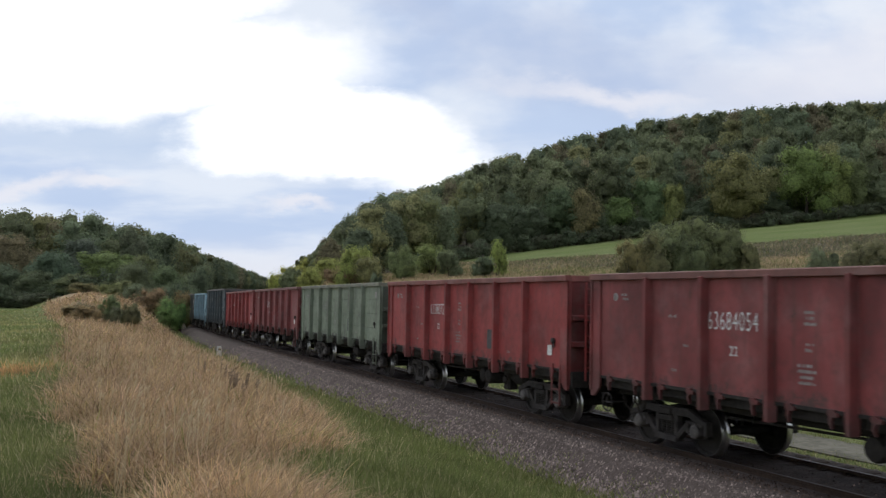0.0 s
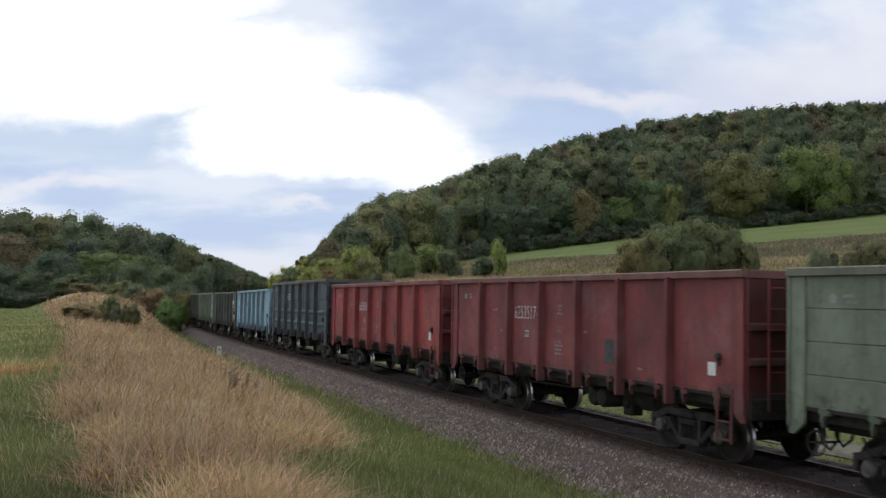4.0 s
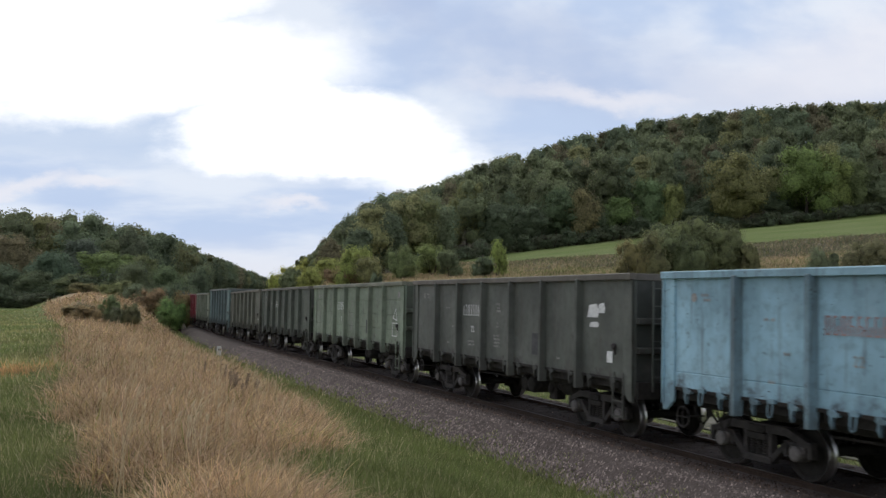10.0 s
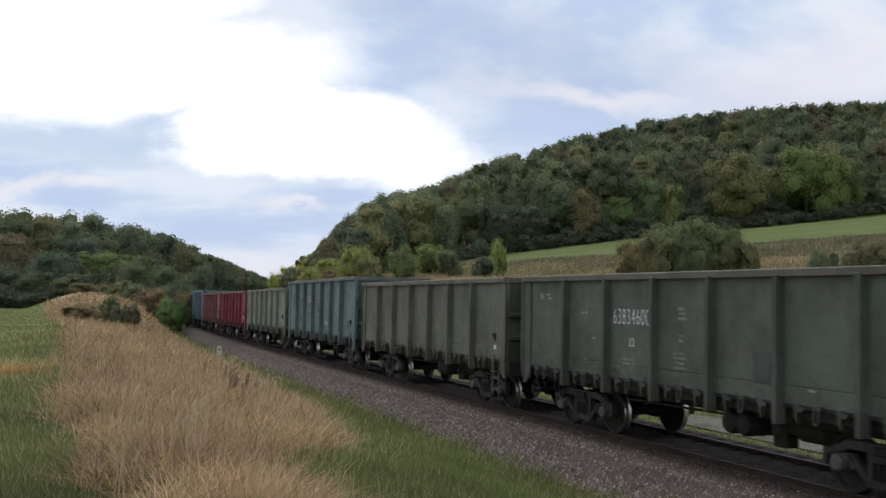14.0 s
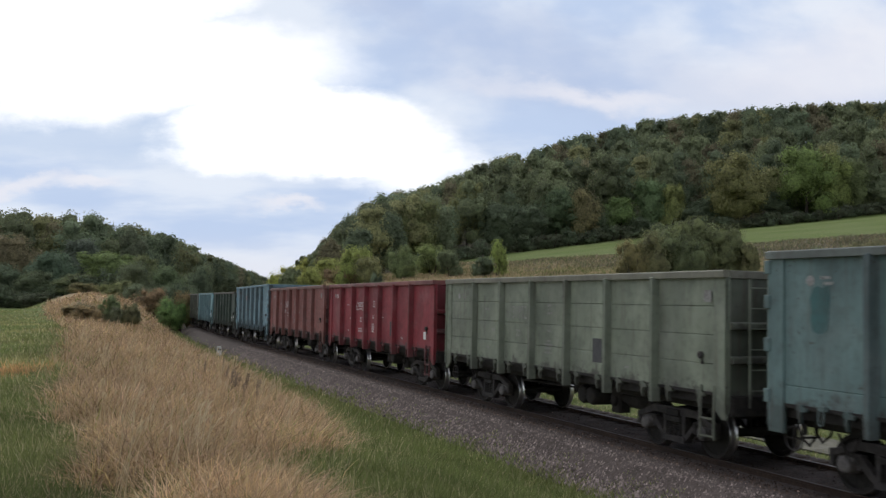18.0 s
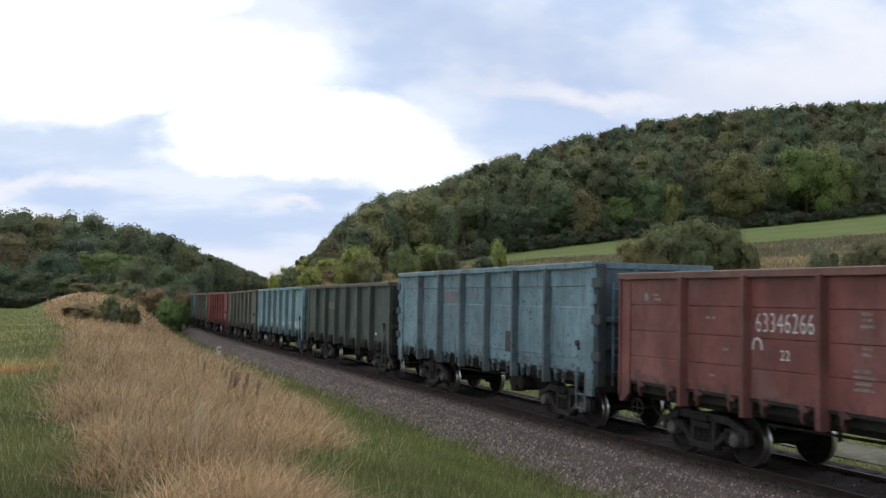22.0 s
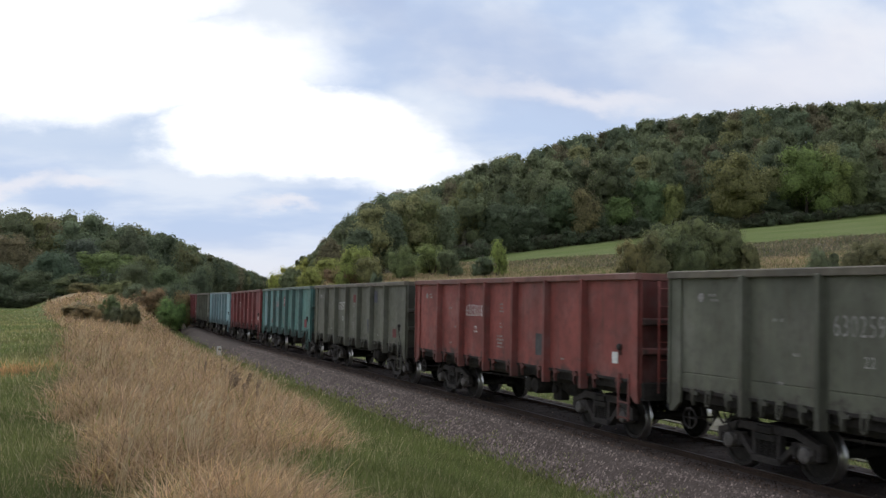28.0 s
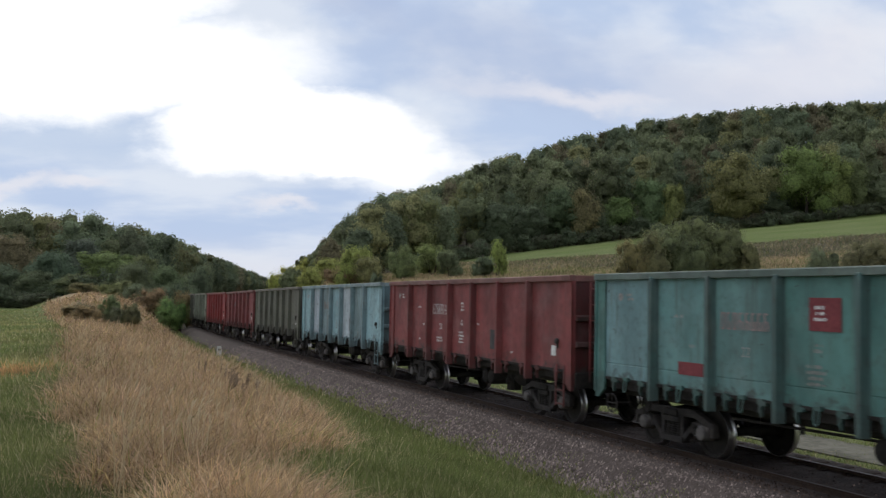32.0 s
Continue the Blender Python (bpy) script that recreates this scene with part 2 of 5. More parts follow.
            me.set_sharp_from_angle(angle=radians(35))
        me.update()
        return me


def bulk(name, verts, faces, mat, tint=None, normals=None):
    """A large mesh from number arrays: faces all with the same count of corners."""
    me = bpy.data.meshes.new(name)
    verts, faces = np.asarray(verts, np.float32), np.asarray(faces, np.int32)
    n, k = faces.shape
    me.vertices.add(len(verts))
    me.vertices.foreach_set("co", verts.ravel())
    me.loops.add(n * k)
    me.loops.foreach_set("vertex_index", faces.ravel())
    me.polygons.add(n)
    me.polygons.foreach_set("loop_start", np.arange(0, n * k, k, dtype=np.int32))
    me.polygons.foreach_set("loop_total", np.full(n, k, np.int32))
    me.update(calc_edges=True)
    me.validate()
    col = me.color_attributes.new("tint", "FLOAT_COLOR", "POINT")
    data = np.ones((len(verts), 4), np.float32)
    if tint is not None:
        data[:, :3] = tint
    col.data.foreach_set("color", data.ravel())
    if normals is not None:
        free = me.attributes.new("custom_normal", "FLOAT_VECTOR", "POINT")
        free.data.foreach_set("vector", np.asarray(normals, np.float32).ravel())
        me.shade_smooth()
    me.materials.append(mat)
    return me


def piece(name, me, parent, m=None, label="", colour=None):
    ob = new(name, me)
    ob.parent = parent
    if name == "lettering":
        tagged(ob, kind="stuff")
    if m is not None:
        ob.matrix_basis = m
    if colour:
        ob.color = colour
    return tagged(ob, label) if label else ob


# ---- the railway line: s runs away from the camera, l to the camera's side ----
S0, S1, DS = -330.0, 500.0, 0.5
LINE_S = np.arange(S0, S1 + DS, DS)


def line_curvature(s):
    k = np.where(s < 0, -0.00172, -0.00172 + 0.00002 * np.minimum(s, 80))
    k = np.where((s > 85) & (s < 285), -0.0012, k)
    return np.where((s < -40) | (s >= 285), 0.0, k)


def make_line():
    th = np.concatenate([[0], np.cumsum(line_curvature(LINE_S[:-1] + DS / 2) * DS)])
    i0 = int(round(-S0 / DS))
    th += 0.42189 - th[i0]
    mid = (th[:-1] + th[1:]) / 2
    x = np.concatenate([[0], np.cumsum(-np.sin(mid) * DS)])
    y = np.concatenate([[0], np.cumsum(np.cos(mid) * DS)])
    c = np.clip(LINE_S, -20, 75)
    z = 0.00699 * c - 0.00013 * c * c - 0.0045 * np.maximum(LINE_S - 75, 0) * (LINE_S < 160) - 0.0045 * 85 * (LINE_S >= 160)
    return x - x[i0] + 13.82092, y - y[i0], z, th


LX, LY, LZ, LTH = make_line()
CANT = 0.02055


def on_line(s):
    return [float(np.interp(s, LINE_S, a)) for a in (LX, LY, LZ, LTH)]


def beside(s, l, z=0.0):
    """The place at s along the line, l to the camera's side of its middle, z over the rails."""
    x, y, zz, th = on_line(s)
    return Vector((x - math.cos(th) * l, y - math.sin(th) * l, z + zz))


def line_coords(x, y):
    """s and l of many places."""
    x, y = np.asarray(x, float), np.asarray(y, float)
    step = 8
    best, idx = np.full(x.shape, 1e18), np.zeros(x.shape, int)
    for i in range(0, len(LINE_S), step):
        d = (x - LX[i]) ** 2 + (y - LY[i]) ** 2
        m = d < best
        best[m], idx[m] = d[m], i
    base = idx.copy()
    for o in range(-step, step + 1):
        i = np.clip(base + o, 0, len(LINE_S) - 1)
        d = (x - LX[i]) ** 2 + (y - LY[i]) ** 2
        m = d < best
        best[m], idx[m] = d[m], i[m]
    th = LTH[idx]
    dx, dy = x - LX[idx], y - LY[idx]
    return LINE_S[idx] + (-np.sin(th) * dx + np.cos(th) * dy), -(np.cos(th) * dx + np.sin(th) * dy), LZ[idx]


def smooth(t):
    t = np.clip(t, 0, 1)
    return t * t * (3 - 2 * t)


# the wooded hill beyond the line: bearing (x over y) against distance of the wood's edge and rise behind it
HILL_BEARING = (-0.16, -0.109, -0.05, 0.0095, 0.0686, 0.181, 0.30, 0.4636, 0.60)
HILL_EDGE = (110.0, 120.0, 140.0, 160.0, 180.0, 190.0, 190.0, 190.0, 190.0)
HILL_RISE = (0.0, 0.01, 0.055, 0.10, 0.17, 0.235, 0.245, 0.25, 0.26)


# depth of the green field in front of the wood
FIELD_BEARING, FIELD_DEPTH = (0.0, 0.02, 0.0686, 0.18, 0.46), (0.0, 10.0, 60.0, 84.0, 80.0)
# elevation of the skyline that the wood's crowns make
CREST_BEARING = (-0.18, -0.156, -0.1325, -0.115, -0.103, -0.079, -0.05, -0.0024, 0.027, 0.0627, 0.098, 0.157, 0.2165, 0.2756, 0.335, 0.394, 0.44, 0.60)
CREST = (0.019, 0.028, 0.043, 0.059, 0.077, 0.096, 0.106, 0.117, 0.130, 0.145, 0.152, 0.170, 0.184, 0.191, 0.198, 0.201, 0.203, 0.204)


def lumps(x, y, scale):
    return (np.sin(x * scale + 1.3) * np.cos(y * scale * 1.13 + 0.4) + 0.5 * np.sin(x * scale * 2.3 + y * scale * 1.7)) / 1.5


def terrain(x, y):
    """Height of the ground."""
    x, y = np.asarray(x, float), np.asarray(y, float)
    s, l, zt = line_coords(x, y)
    left = np.interp(l, (2.7, 3.4, 4.5, 6.0, 9.0, 12.0, 14.0, 60.0, 130.0), (-0.72, -0.66, -0.45, 0.15, 1.1, 1.55, 1.6, 1.5, 1.9))
    left = left + (1.05 + 0.42 * lumps(x, y, 0.42) + 0.16 * lumps(x, y, 1.3)) * np.exp(-((s - 90) / 20) ** 4) * np.exp(-((l - 9.7) / 3.8) ** 4)
    left = left + 2.2 * smooth((s - 80) / 50) * np.exp(-((l - 11) / 6.5) ** 4)
    r = -l
    g = 0.6 + 0.4 * smooth((s - 40) / 70)
    bank = smooth((r - 6.5) / 8.5)
    right = -0.72 + bank * (4.85 * g) + 0.1 * g * np.maximum(r - 6.5, 0)
    d, u = np.maximum(y, 1.0), x / np.maximum(y, 1.0)
    edge, rise = np.interp(u, HILL_BEARING, HILL_EDGE), np.interp(u, HILL_BEARING, HILL_RISE)
    right = right + np.where(y > 20, rise * np.clip(d - edge, 0, 110), 0) - np.where(y > 20, 0.08, 0.1) * np.maximum(r - 200, 0)
    right = right + np.where(y > 20, 0.035 * np.clip(d - 130, 0, 65) * smooth((u + 0.08) / 0.08), 0)
    z = np.where(l > 0, left, right)
    far = np.hypot(x, y)
    z = z + zt * np.exp(-(l / 40) ** 2)
    z = z + 0.05 * lumps(x, y, 0.9) * smooth((np.abs(l) - 3.2) / 3) + 0.35 * lumps(x, y, 0.05) * smooth((far - 90) / 200)
    # the left hill under its wood
    hill = smooth((l - 34) / 90) * smooth((s - 120) / 160) * 2
    z = z + np.where(l > 0, hill, 0)
    return np.where(far > 700, z * np.clip(1 - (far - 700) / 900, 0.1, 1), z)


def dry_mask(s, l):
    """Where the strip of tall dry grass lies."""
    l = l + np.where(l > 11, 0.28, 0.55) * np.sin(s * 0.9 + 0.6 * np.sin(s * 2.3)) * np.sin(l * 1.1 + s * 0.37) + 0.25 * np.sin(s * 3.1 + l * 2.0)
    lo = np.interp(s, (8, 14, 16, 19, 24, 30, 39, 51, 72, 90), (11.3, 10.4, 9.6, 8.8, 7.8, 7.1, 6.1, 5.8, 5.4, 5.0))
    hi = np.interp(s, (0, 15, 20, 40, 60, 75, 110), (12.2, 12.0, 12.1, 12.1, 12.7, 13.8, 16.0))
    return smooth((l - lo) / 1.0 + 0.5) * (1 - smooth((l - hi) / 0.7 + 0.5))


def ground_axis(lo, hi, step, reach):
    mid = np.arange(lo, hi, step)
    out, d, p = [], step, hi
    while p < reach:
        p, d = p + d, d * 1.08
        out.append(p)
    neg, d, p = [], step, lo
    while p > -reach:
        p, d = p - d, d * 1.08
        neg.append(p)
    return np.concatenate([neg[::-1], mid, out])


def make_ground():
    xs, ys = ground_axis(-45, 40, 0.6, 2600), ground_axis(-12, 120, 0.7, 3500)
    gx, gy = np.meshgrid(xs, ys)
    z = terrain(gx, gy)
    n, m = gx.shape
    i = np.arange(n * m).reshape(n, m)
    f = np.stack([i[:-1, :-1], i[:-1, 1:], i[1:, 1:], i[1:, :-1]], -1).reshape(-1, 4)
    me = bulk("ground", np.stack([gx, gy, z], -1).reshape(-1, 3), f, GROUND)
    s, l, _ = line_coords(gx, gy)
    u, d = gx / np.maximum(gy, 1), gy
    dry = dry_mask(s, l) * (s > -20)
    edge = np.interp(u, HILL_BEARING, HILL_EDGE)
    right = (l < 0) & (gy > 5)
    deep = np.interp(u, FIELD_BEARING, FIELD_DEPTH)
    field = np.where(right & (d > edge - deep) & (d < edge + 3) & (u > 0.0), 1.0, 0.0)
    low = right & (-l > 11) & (field < 0.5) & (d < edge)
    dry = np.where(low, 0.75, dry)
    brown = np.where(low & (d > edge - deep - 22) & (u > 0.02), 0.7, 0.0)
    brown = np.where((right & (d >= edge)) | ((l > 34) & (s > 130)), 1.0, brown)
    field = np.where((l > 13) & (gy > 14), 0.6, field)
    data = np.ones((n * m, 4), np.float32)
    data[:, 0], data[:, 1], data[:, 2] = dry.ravel(), field.ravel(), brown.ravel()
    col = me.color_attributes.new("cover", "FLOAT_COLOR", "POINT")
    col.data.foreach_set("color", data.ravel())
    me.shade_smooth()
    tagged(new("ground", me), "uneven meadow ground with green and dry grass", "ground", kind="structure")


make_ground()


# ---- permanent way ----
def sweep(name, prof, s0, s1, step, mat, parent=None, cant=True):
    """A profile of (l, z) pulled along the line."""
    ss = np.arange(s0, s1 + step, step)
    k, v = len(prof), []
    for s in ss:
        for l, z in prof:
            p = beside(float(s), l, z + (l * CANT if cant else 0))
            v.append(tuple(p))
    i = np.arange(len(ss) - 1)[:, None] * k
    j = np.arange(k)[None]
    j2 = (j + 1) % k
    f = np.stack([i + j, i + j2, i + k + j2, i + k + j], -1).reshape(-1, 4)[:, ::-1]
    me = bulk(name, v, f, mat)
    me.shade_smooth()
    me.set_sharp_from_angle(angle=radians(30))
    ob = new(name, me)
    ob.parent = parent
    return ob


def make_track():
    bed = sweep("ballast_bed", [(-3.3, -0.95), (3.3, -0.95), (2.75, -0.66), (1.95, -0.19), (1.5, -0.10), (-1.5, -0.10), (-1.95, -0.19), (-2.75, -0.66)],
                -325, 470, 2.0, BALLAST, cant=False)
    tagged(bed, "shoulder of grey crushed stone ballast", "ballast", kind="structure")
    track = tagged(new("railway_track"), "single curved railway track on dark sleepers in ballast", "railway track", kind="structure")
    track.location = beside(0, 0, -0.2)
    inv = Matrix.Translation(-track.location)
    for side in (-1, 1):
        c = side * 0.795
        prof = [(-0.075, -0.18), (0.075, -0.18), (0.075, -0.165), (0.015, -0.15), (0.012, -0.045), (0.036, -0.035), (0.037, -0.006), (0.028, 0.0),
                (-0.028, 0.0), (-0.037, -0.006), (-0.036, -0.035), (-0.012, -0.045), (-0.015, -0.15), (-0.075, -0.165)]
        rail = sweep("rail", [(c + a, b) for a, b in prof], -325, 470, 1.5, RAILSIDE, track)
        rail.matrix_basis = inv
        rail.data.materials.append(RAILHEAD)
        idx = np.zeros(len(rail.data.polygons), np.int32)
        nz = np.zeros(len(idx) * 3, np.float32)
        rail.data.polygons.foreach_get("normal", nz)
        idx[nz.reshape(-1, 3)[:, 2] > 0.8] = 0
        idx.reshape(-1, len(prof))[:, 7] = 1
        rail.data.polygons.foreach_set("material_index", idx)
    sh = Shape()
    sh.prism([(-0.125, 0), (0.125, 0), (0.11, 0.14), (0.085, 0.16), (-0.085, 0.16), (-0.11, 0.14)], "x", -1.37, 1.37)
    me = sh.mesh("sleeper", SLEEPER)
    pl = Shape()
    for x in (-0.795, 0.795):
        pl.box(x - 0.17, x + 0.17, -0.08, 0.08, 0.16, 0.172)
        for o in (-0.12, 0.12):
            pl.lathe([(0.17, 0.025), (0.20, 0.025), (0.21, 0.012)], "z", (x + o, 0.04, 0), 6)
    plate = pl.mesh("tie_plate", RAILSIDE)
    s = -28.0
    while s < 112:
        x, y, z, th = on_line(s)
        ob = piece("sleeper", me, track, inv @ Matrix.Translation(beside(s, 0, -0.268)) @ Matrix.Rotation(th, 4, "Z") @ Matrix.Rotation(-CANT, 4, "Y"))
        piece("tie_plate", plate, ob)
        s += 0.61


make_track()

# ---- open wagons ----
PITCH_M, HALF, PIVOT = 13.92, 6.455, 4.325
BODY = 1.30  # height of the side sill over the rails
POSTS = [-PIVOT + 1.73 * i for i in range(6)]
EDGES = [-HALF + 0.30] + POSTS + [HALF - 0.30]
WM = {}


def wagon_meshes():
    for tall in (0, 1):
        top = (3.79 if tall else 3.51) - BODY
        h = top - 0.12
        for kind in ("smooth", "welded", "grooved", "pressed", "seamed"):
            # outline of the plate in (y, z), outside towards -y
            if kind == "smooth":
                out = [(-1.500, 0.03), (-1.503, h * 0.5), (-1.500, h)]
            elif kind == "welded":
                out = [(-1.506, 0.03), (-1.506, 0.31), (-1.488, 0.322), (-1.50, 0.336), (-1.502, h * 0.5), (-1.50, h)]
            elif kind == "grooved":
                out = [(-1.515, 0.03)]
                for i in range(1, 4):
                    z = 0.03 + (h - 0.03) * i / 4
                    out += [(-1.515, z - 0.022), (-1.485, z), (-1.512, z + 0.004)]
                out += [(-1.515, h)]
            elif kind == "pressed":
                out = [(-1.49, 0.03), (-1.49, 1.55), (-1.505, 1.57), (-1.505, h)]
            else:
                out = [(-1.49, 0.03), (-1.49, 0.33), (-1.505, 0.335), (-1.505, h * 0.62), (-1.49, h * 0.63), (-1.49, h * 0.82), (-1.508, h * 0.83), (-1.508, h)]
            for tag, w in (("mid", 1.73), ("end", EDGES[1] - EDGES[0])):
                n = len(out)
                sh = Shape()
                xs = (-w / 2 + 0.004, w / 2 - 0.004)
                outer = [(y + 1.5, z) for y, z in out]
                sh.prism(outer + [(0.03, h), (0.03, 0.03)], "x", *xs)
                for z in (0.42, 0.98) if kind == "pressed" else ():
                    a, b = w * 0.36, w * 0.30
                    sh.add([(-a, 0.011, z - 0.09), (a, 0.011, z - 0.09), (a, 0.011, z + 0.10), (-a, 0.011, z + 0.10), (-b, -0.055, z - 0.03), (b, -0.055, z - 0.03), (b, -0.055, z + 0.05), (-b, -0.055, z + 0.05)],
                           [(0, 1, 5, 4), (1, 2, 6, 5), (2, 3, 7, 6), (3, 0, 4, 7), (4, 5, 6, 7)])
                WM["panel", kind, tag, tall] = sh.mesh("side_panel", PAINT)
        # pressed channel posts running past the sill
        sh = Shape()
        sh.prism([(-0.085, 0.02), (-0.075, -0.02), (-0.05, -0.16), (0.05, -0.16), (0.075, -0.02), (0.085, 0.02)], "z", -0.30, h + 0.02)
        sh.prism([(-0.10, 0.0), (0.10, 0.0), (0.10, -0.018), (-0.10, -0.018)], "z", -0.05, h)
        WM["post", tall] = sh.mesh("post", IRONWORK, 0.008)
        sh = Shape()
        if tall:
            sh.prism([(-0.18, -0.45), (0.16, -0.45), (0.18, -0.1), (0.18, h), (-0.18, h)], "y", -0.06, 0.02)
            for z in (0.02, 0.85, 1.55, h - 0.25):
                sh.box(0.10, 0.25, -0.10, 0.05, z, z + 0.22, 0.02)
        else:
            sh.prism([(-0.16, -0.24), (0.05, -0.42), (0.17, -0.42), (0.17, h), (-0.18, h), (-0.18, -0.02)], "y", -0.045, 0.02)
            sh.box(0.12, 0.17, -0.045, 0.06, -0.3, h)
        WM["corner", tall] = sh.mesh("corner_post", IRONWORK, 0.01)
        sh = Shape()
        sh.prism([(-1.61, top - 0.135), (-1.61, top - 0.015), (-1.595, top), (-1.47, top), (-1.46, top - 0.015), (-1.46, top - 0.135)], "x", -HALF, HALF)
        WM["chord", tall] = sh.mesh("top_chord", PAINT, 0.008)
        sh = Shape()
        sh.prism([(-0.10, top - 0.15), (-0.10, top - 0.005), (0.05, top - 0.005), (0.05, top - 0.15)], "y", -1.455, 1.455)
        WM["end_chord", tall] = sh.mesh("end_chord", PAINT, 0.01)
        sh = Shape()
        sh.box(-0.03, 0.0, -1.45, 1.45, 0.0, h)
        WM["end_wall", tall] = sh.mesh("end_wall", PAINT)
        sh = Shape()
        sh.prism([(0.0, -0.08), (0.10, -0.05), (0.10, 0.05), (0.0, 0.08)], "y", -1.44, 1.44)
        WM["end_rib", tall] = sh.mesh("end_rib", PAINT, 0.008)
        sh = Shape()
        sh.box(0.10, 0.17, -0.06, 0.06, -0.25, h, 0.015)
        WM["end_post", tall] = sh.mesh("end_post", PAINT)
    # floor, sills and cross members
    sh = Shape()
    sh.box(-HALF + 0.1, HALF - 0.1, -1.46, 1.46, 0.0, 0.06)
    WM["floor"] = sh.mesh("floor", IRON)
    sh = Shape()
    sh.box(-HALF - 0.05, HALF + 0.05, -0.18, 0.18, -0.35, -0.02)
    for x in POSTS:
        deep = 0.40 if abs(abs(x) - PIVOT) < 0.1 else 0.28
        sh.prism([(-1.46, -0.02), (-1.46, -0.16), (-0.2, -deep), (0.2, -deep), (1.46, -0.16), (1.46, -0.02)], "x", x - 0.09, x + 0.09)
    for e in (-1, 1):
        sh.box(-HALF + 0.3, HALF - 0.3, e * 0.95 - 0.06, e * 0.95 + 0.06, -0.36, -0.02)
        sh.box(-HALF + 0.2, HALF - 0.2, e * 1.36 - 0.04, e * 1.36 + 0.04, -0.20, -0.02)
        sh.box(e * HALF - 0.12, e * HALF + 0.08, -1.46, 1.46, -0.36, -0.01)
    WM["frame"] = sh.mesh("underframe", IRON, 0.01)
    # bottom-flap hinge with its hook, and hanging link
    sh = Shape()
    sh.prism([(-0.07, 0.05), (-0.075, -0.03), (-0.04, -0.06), (-0.05, -0.15), (0.0, -0.25), (0.012, -0.24), (0.0, -0.13), (0.03, -0.06), (0.13, -0.055), (0.14, 0.0), (0.065, 0.02), (0.06, 0.05)], "y", -0.05, 0.02)
    WM["hinge"] = sh.mesh("flap_hinge", IRONWORK)
    sh = Shape()
    sh.tube([(-0.05, -0.05, 0.03), (-0.055, -0.07, -0.10), (-0.04, -0.075, -0.2), (0.0, -0.08, -0.23), (0.04, -0.075, -0.2), (0.055, -0.07, -0.10), (0.05, -0.05, 0.03)], 0.016, 5)
    sh.box(-0.08, 0.08, -0.06, 0.0, 0.0, 0.07)
    WM["link"] = sh.mesh("flap_link", IRONWORK)
    for tag, w in (("mid", 1.73), ("end", EDGES[1] - EDGES[0])):
        sh = Shape()
        sh.box(-w / 2 + 0.08, w / 2 - 0.08, -0.03, 0.04, -0.02, 0.04)
        # dark iron instead of wagon paint stands in for shade between the hooks
        WM["sill", tag] = sh.mesh("side_sill", IRON)
    # step ladder at a corner
    sh = Shape()
    for x in (-0.19, 0.19):
        sh.tube([(x, 0, 0.15), (x, -0.02, -0.3), (x, -0.02, -0.80)], 0.026, 5)
    for z in (-0.45, -0.76):
        sh.box(-0.20, 0.20, -0.05, 0.01, z, z + 0.03)
    WM["step"] = sh.mesh("step_ladder", IRONWORK)
    sh = Shape()
    for y in (-0.2, 0.2):
        sh.box(0.0, 0.03, y - 0.02, y + 0.02, -0.2, 2.05)
    for i in range(6):
        sh.tube([(0.03, -0.2, 0.1 + 0.36 * i), (0.03, 0.2, 0.1 + 0.36 * i)], 0.012, 5)
    WM["ladder"] = sh.mesh("end_ladder", PAINT)
    sh = Shape()
    ring = [(0.19 * math.cos(a), 0, 0.19 * math.sin(a)) for a in np.linspace(0, 2 * math.pi, 19)]
    sh.tube(ring, 0.018, 5)
    for a in (0, 1.57, 3.14, 4.71):
        sh.tube([(0, 0, 0), (0.19 * math.cos(a), 0, 0.19 * math.sin(a))], 0.014, 4)
    sh.tube([(0, 0.0, 0), (0, 0.5, 0)], 0.02, 5)
    WM["handwheel"] = sh.mesh("brake_wheel", CAST)
    sh = Shape()
    sh.lathe([(-0.34, 0.10), (-0.32, 0.25), (0.26, 0.25), (0.32, 0.19), (0.38, 0.05), (0.6, 0.04)], "x", (0, 0, 0), 16)
    WM["cylinder"] = sh.mesh("brake_cylinder", IRON, smooth=True)
    sh = Shape()
    for x in (-0.17, 0.20):
        sh.lathe([(-0.50, 0.06), (-0.46, 0.18), (-0.40, 0.215), (0.40, 0.215), (0.46, 0.18), (0.50, 0.06)], "y", (x, 0, 0), 16)
        sh.box(x - 0.03, x + 0.03, -0.3, 0.3, 0.2, 0.5)
    WM["tank"] = sh.mesh("air_tank", IRON, smooth=True)
    sh = Shape()
    sh.box(-0.18, 0.18, -0.16, 0.16, -0.36, 0.18, 0.05)
    sh.lathe([(-0.24, 0.05), (-0.20, 0.12), (0.16, 0.12)], "y", (0.0, 0.0, -0.10), 12)
    sh.lathe([(-0.30, 0.07), (-0.26, 0.11), (0.30, 0.11), (0.34, 0.06)], "x", (0.0, 0.0, -0.02), 10)
    sh.tube([(0.25, 0, -0.05), (0.5, -0.05, -0.16), (0.75, -0.05, -0.10), (0.95, 0, 0.05)], 0.022, 5)
    sh.tube([(-0.25, 0, -0.05), (-0.5, -0.05, -0.05), (-0.7, 0.0, 0.08)], 0.022, 5)
    WM["valve"] = sh.mesh("brake_valve", IRON, 0.01)
    sh = Shape()
    sh.tube([(-5.6, -0.35, -0.30), (-3.0, -0.42, -0.34), (-0.6, -0.5, -0.42), (0.6, -0.5, -0.36), (3.0, -0.42, -0.34), (5.6, -0.35, -0.30)], 0.022, 5)
    sh.tube([(-3.0, -0.7, -0.5), (0.2, -0.6, -0.46), (3.0, -0.7, -0.5)], 0.028, 5)
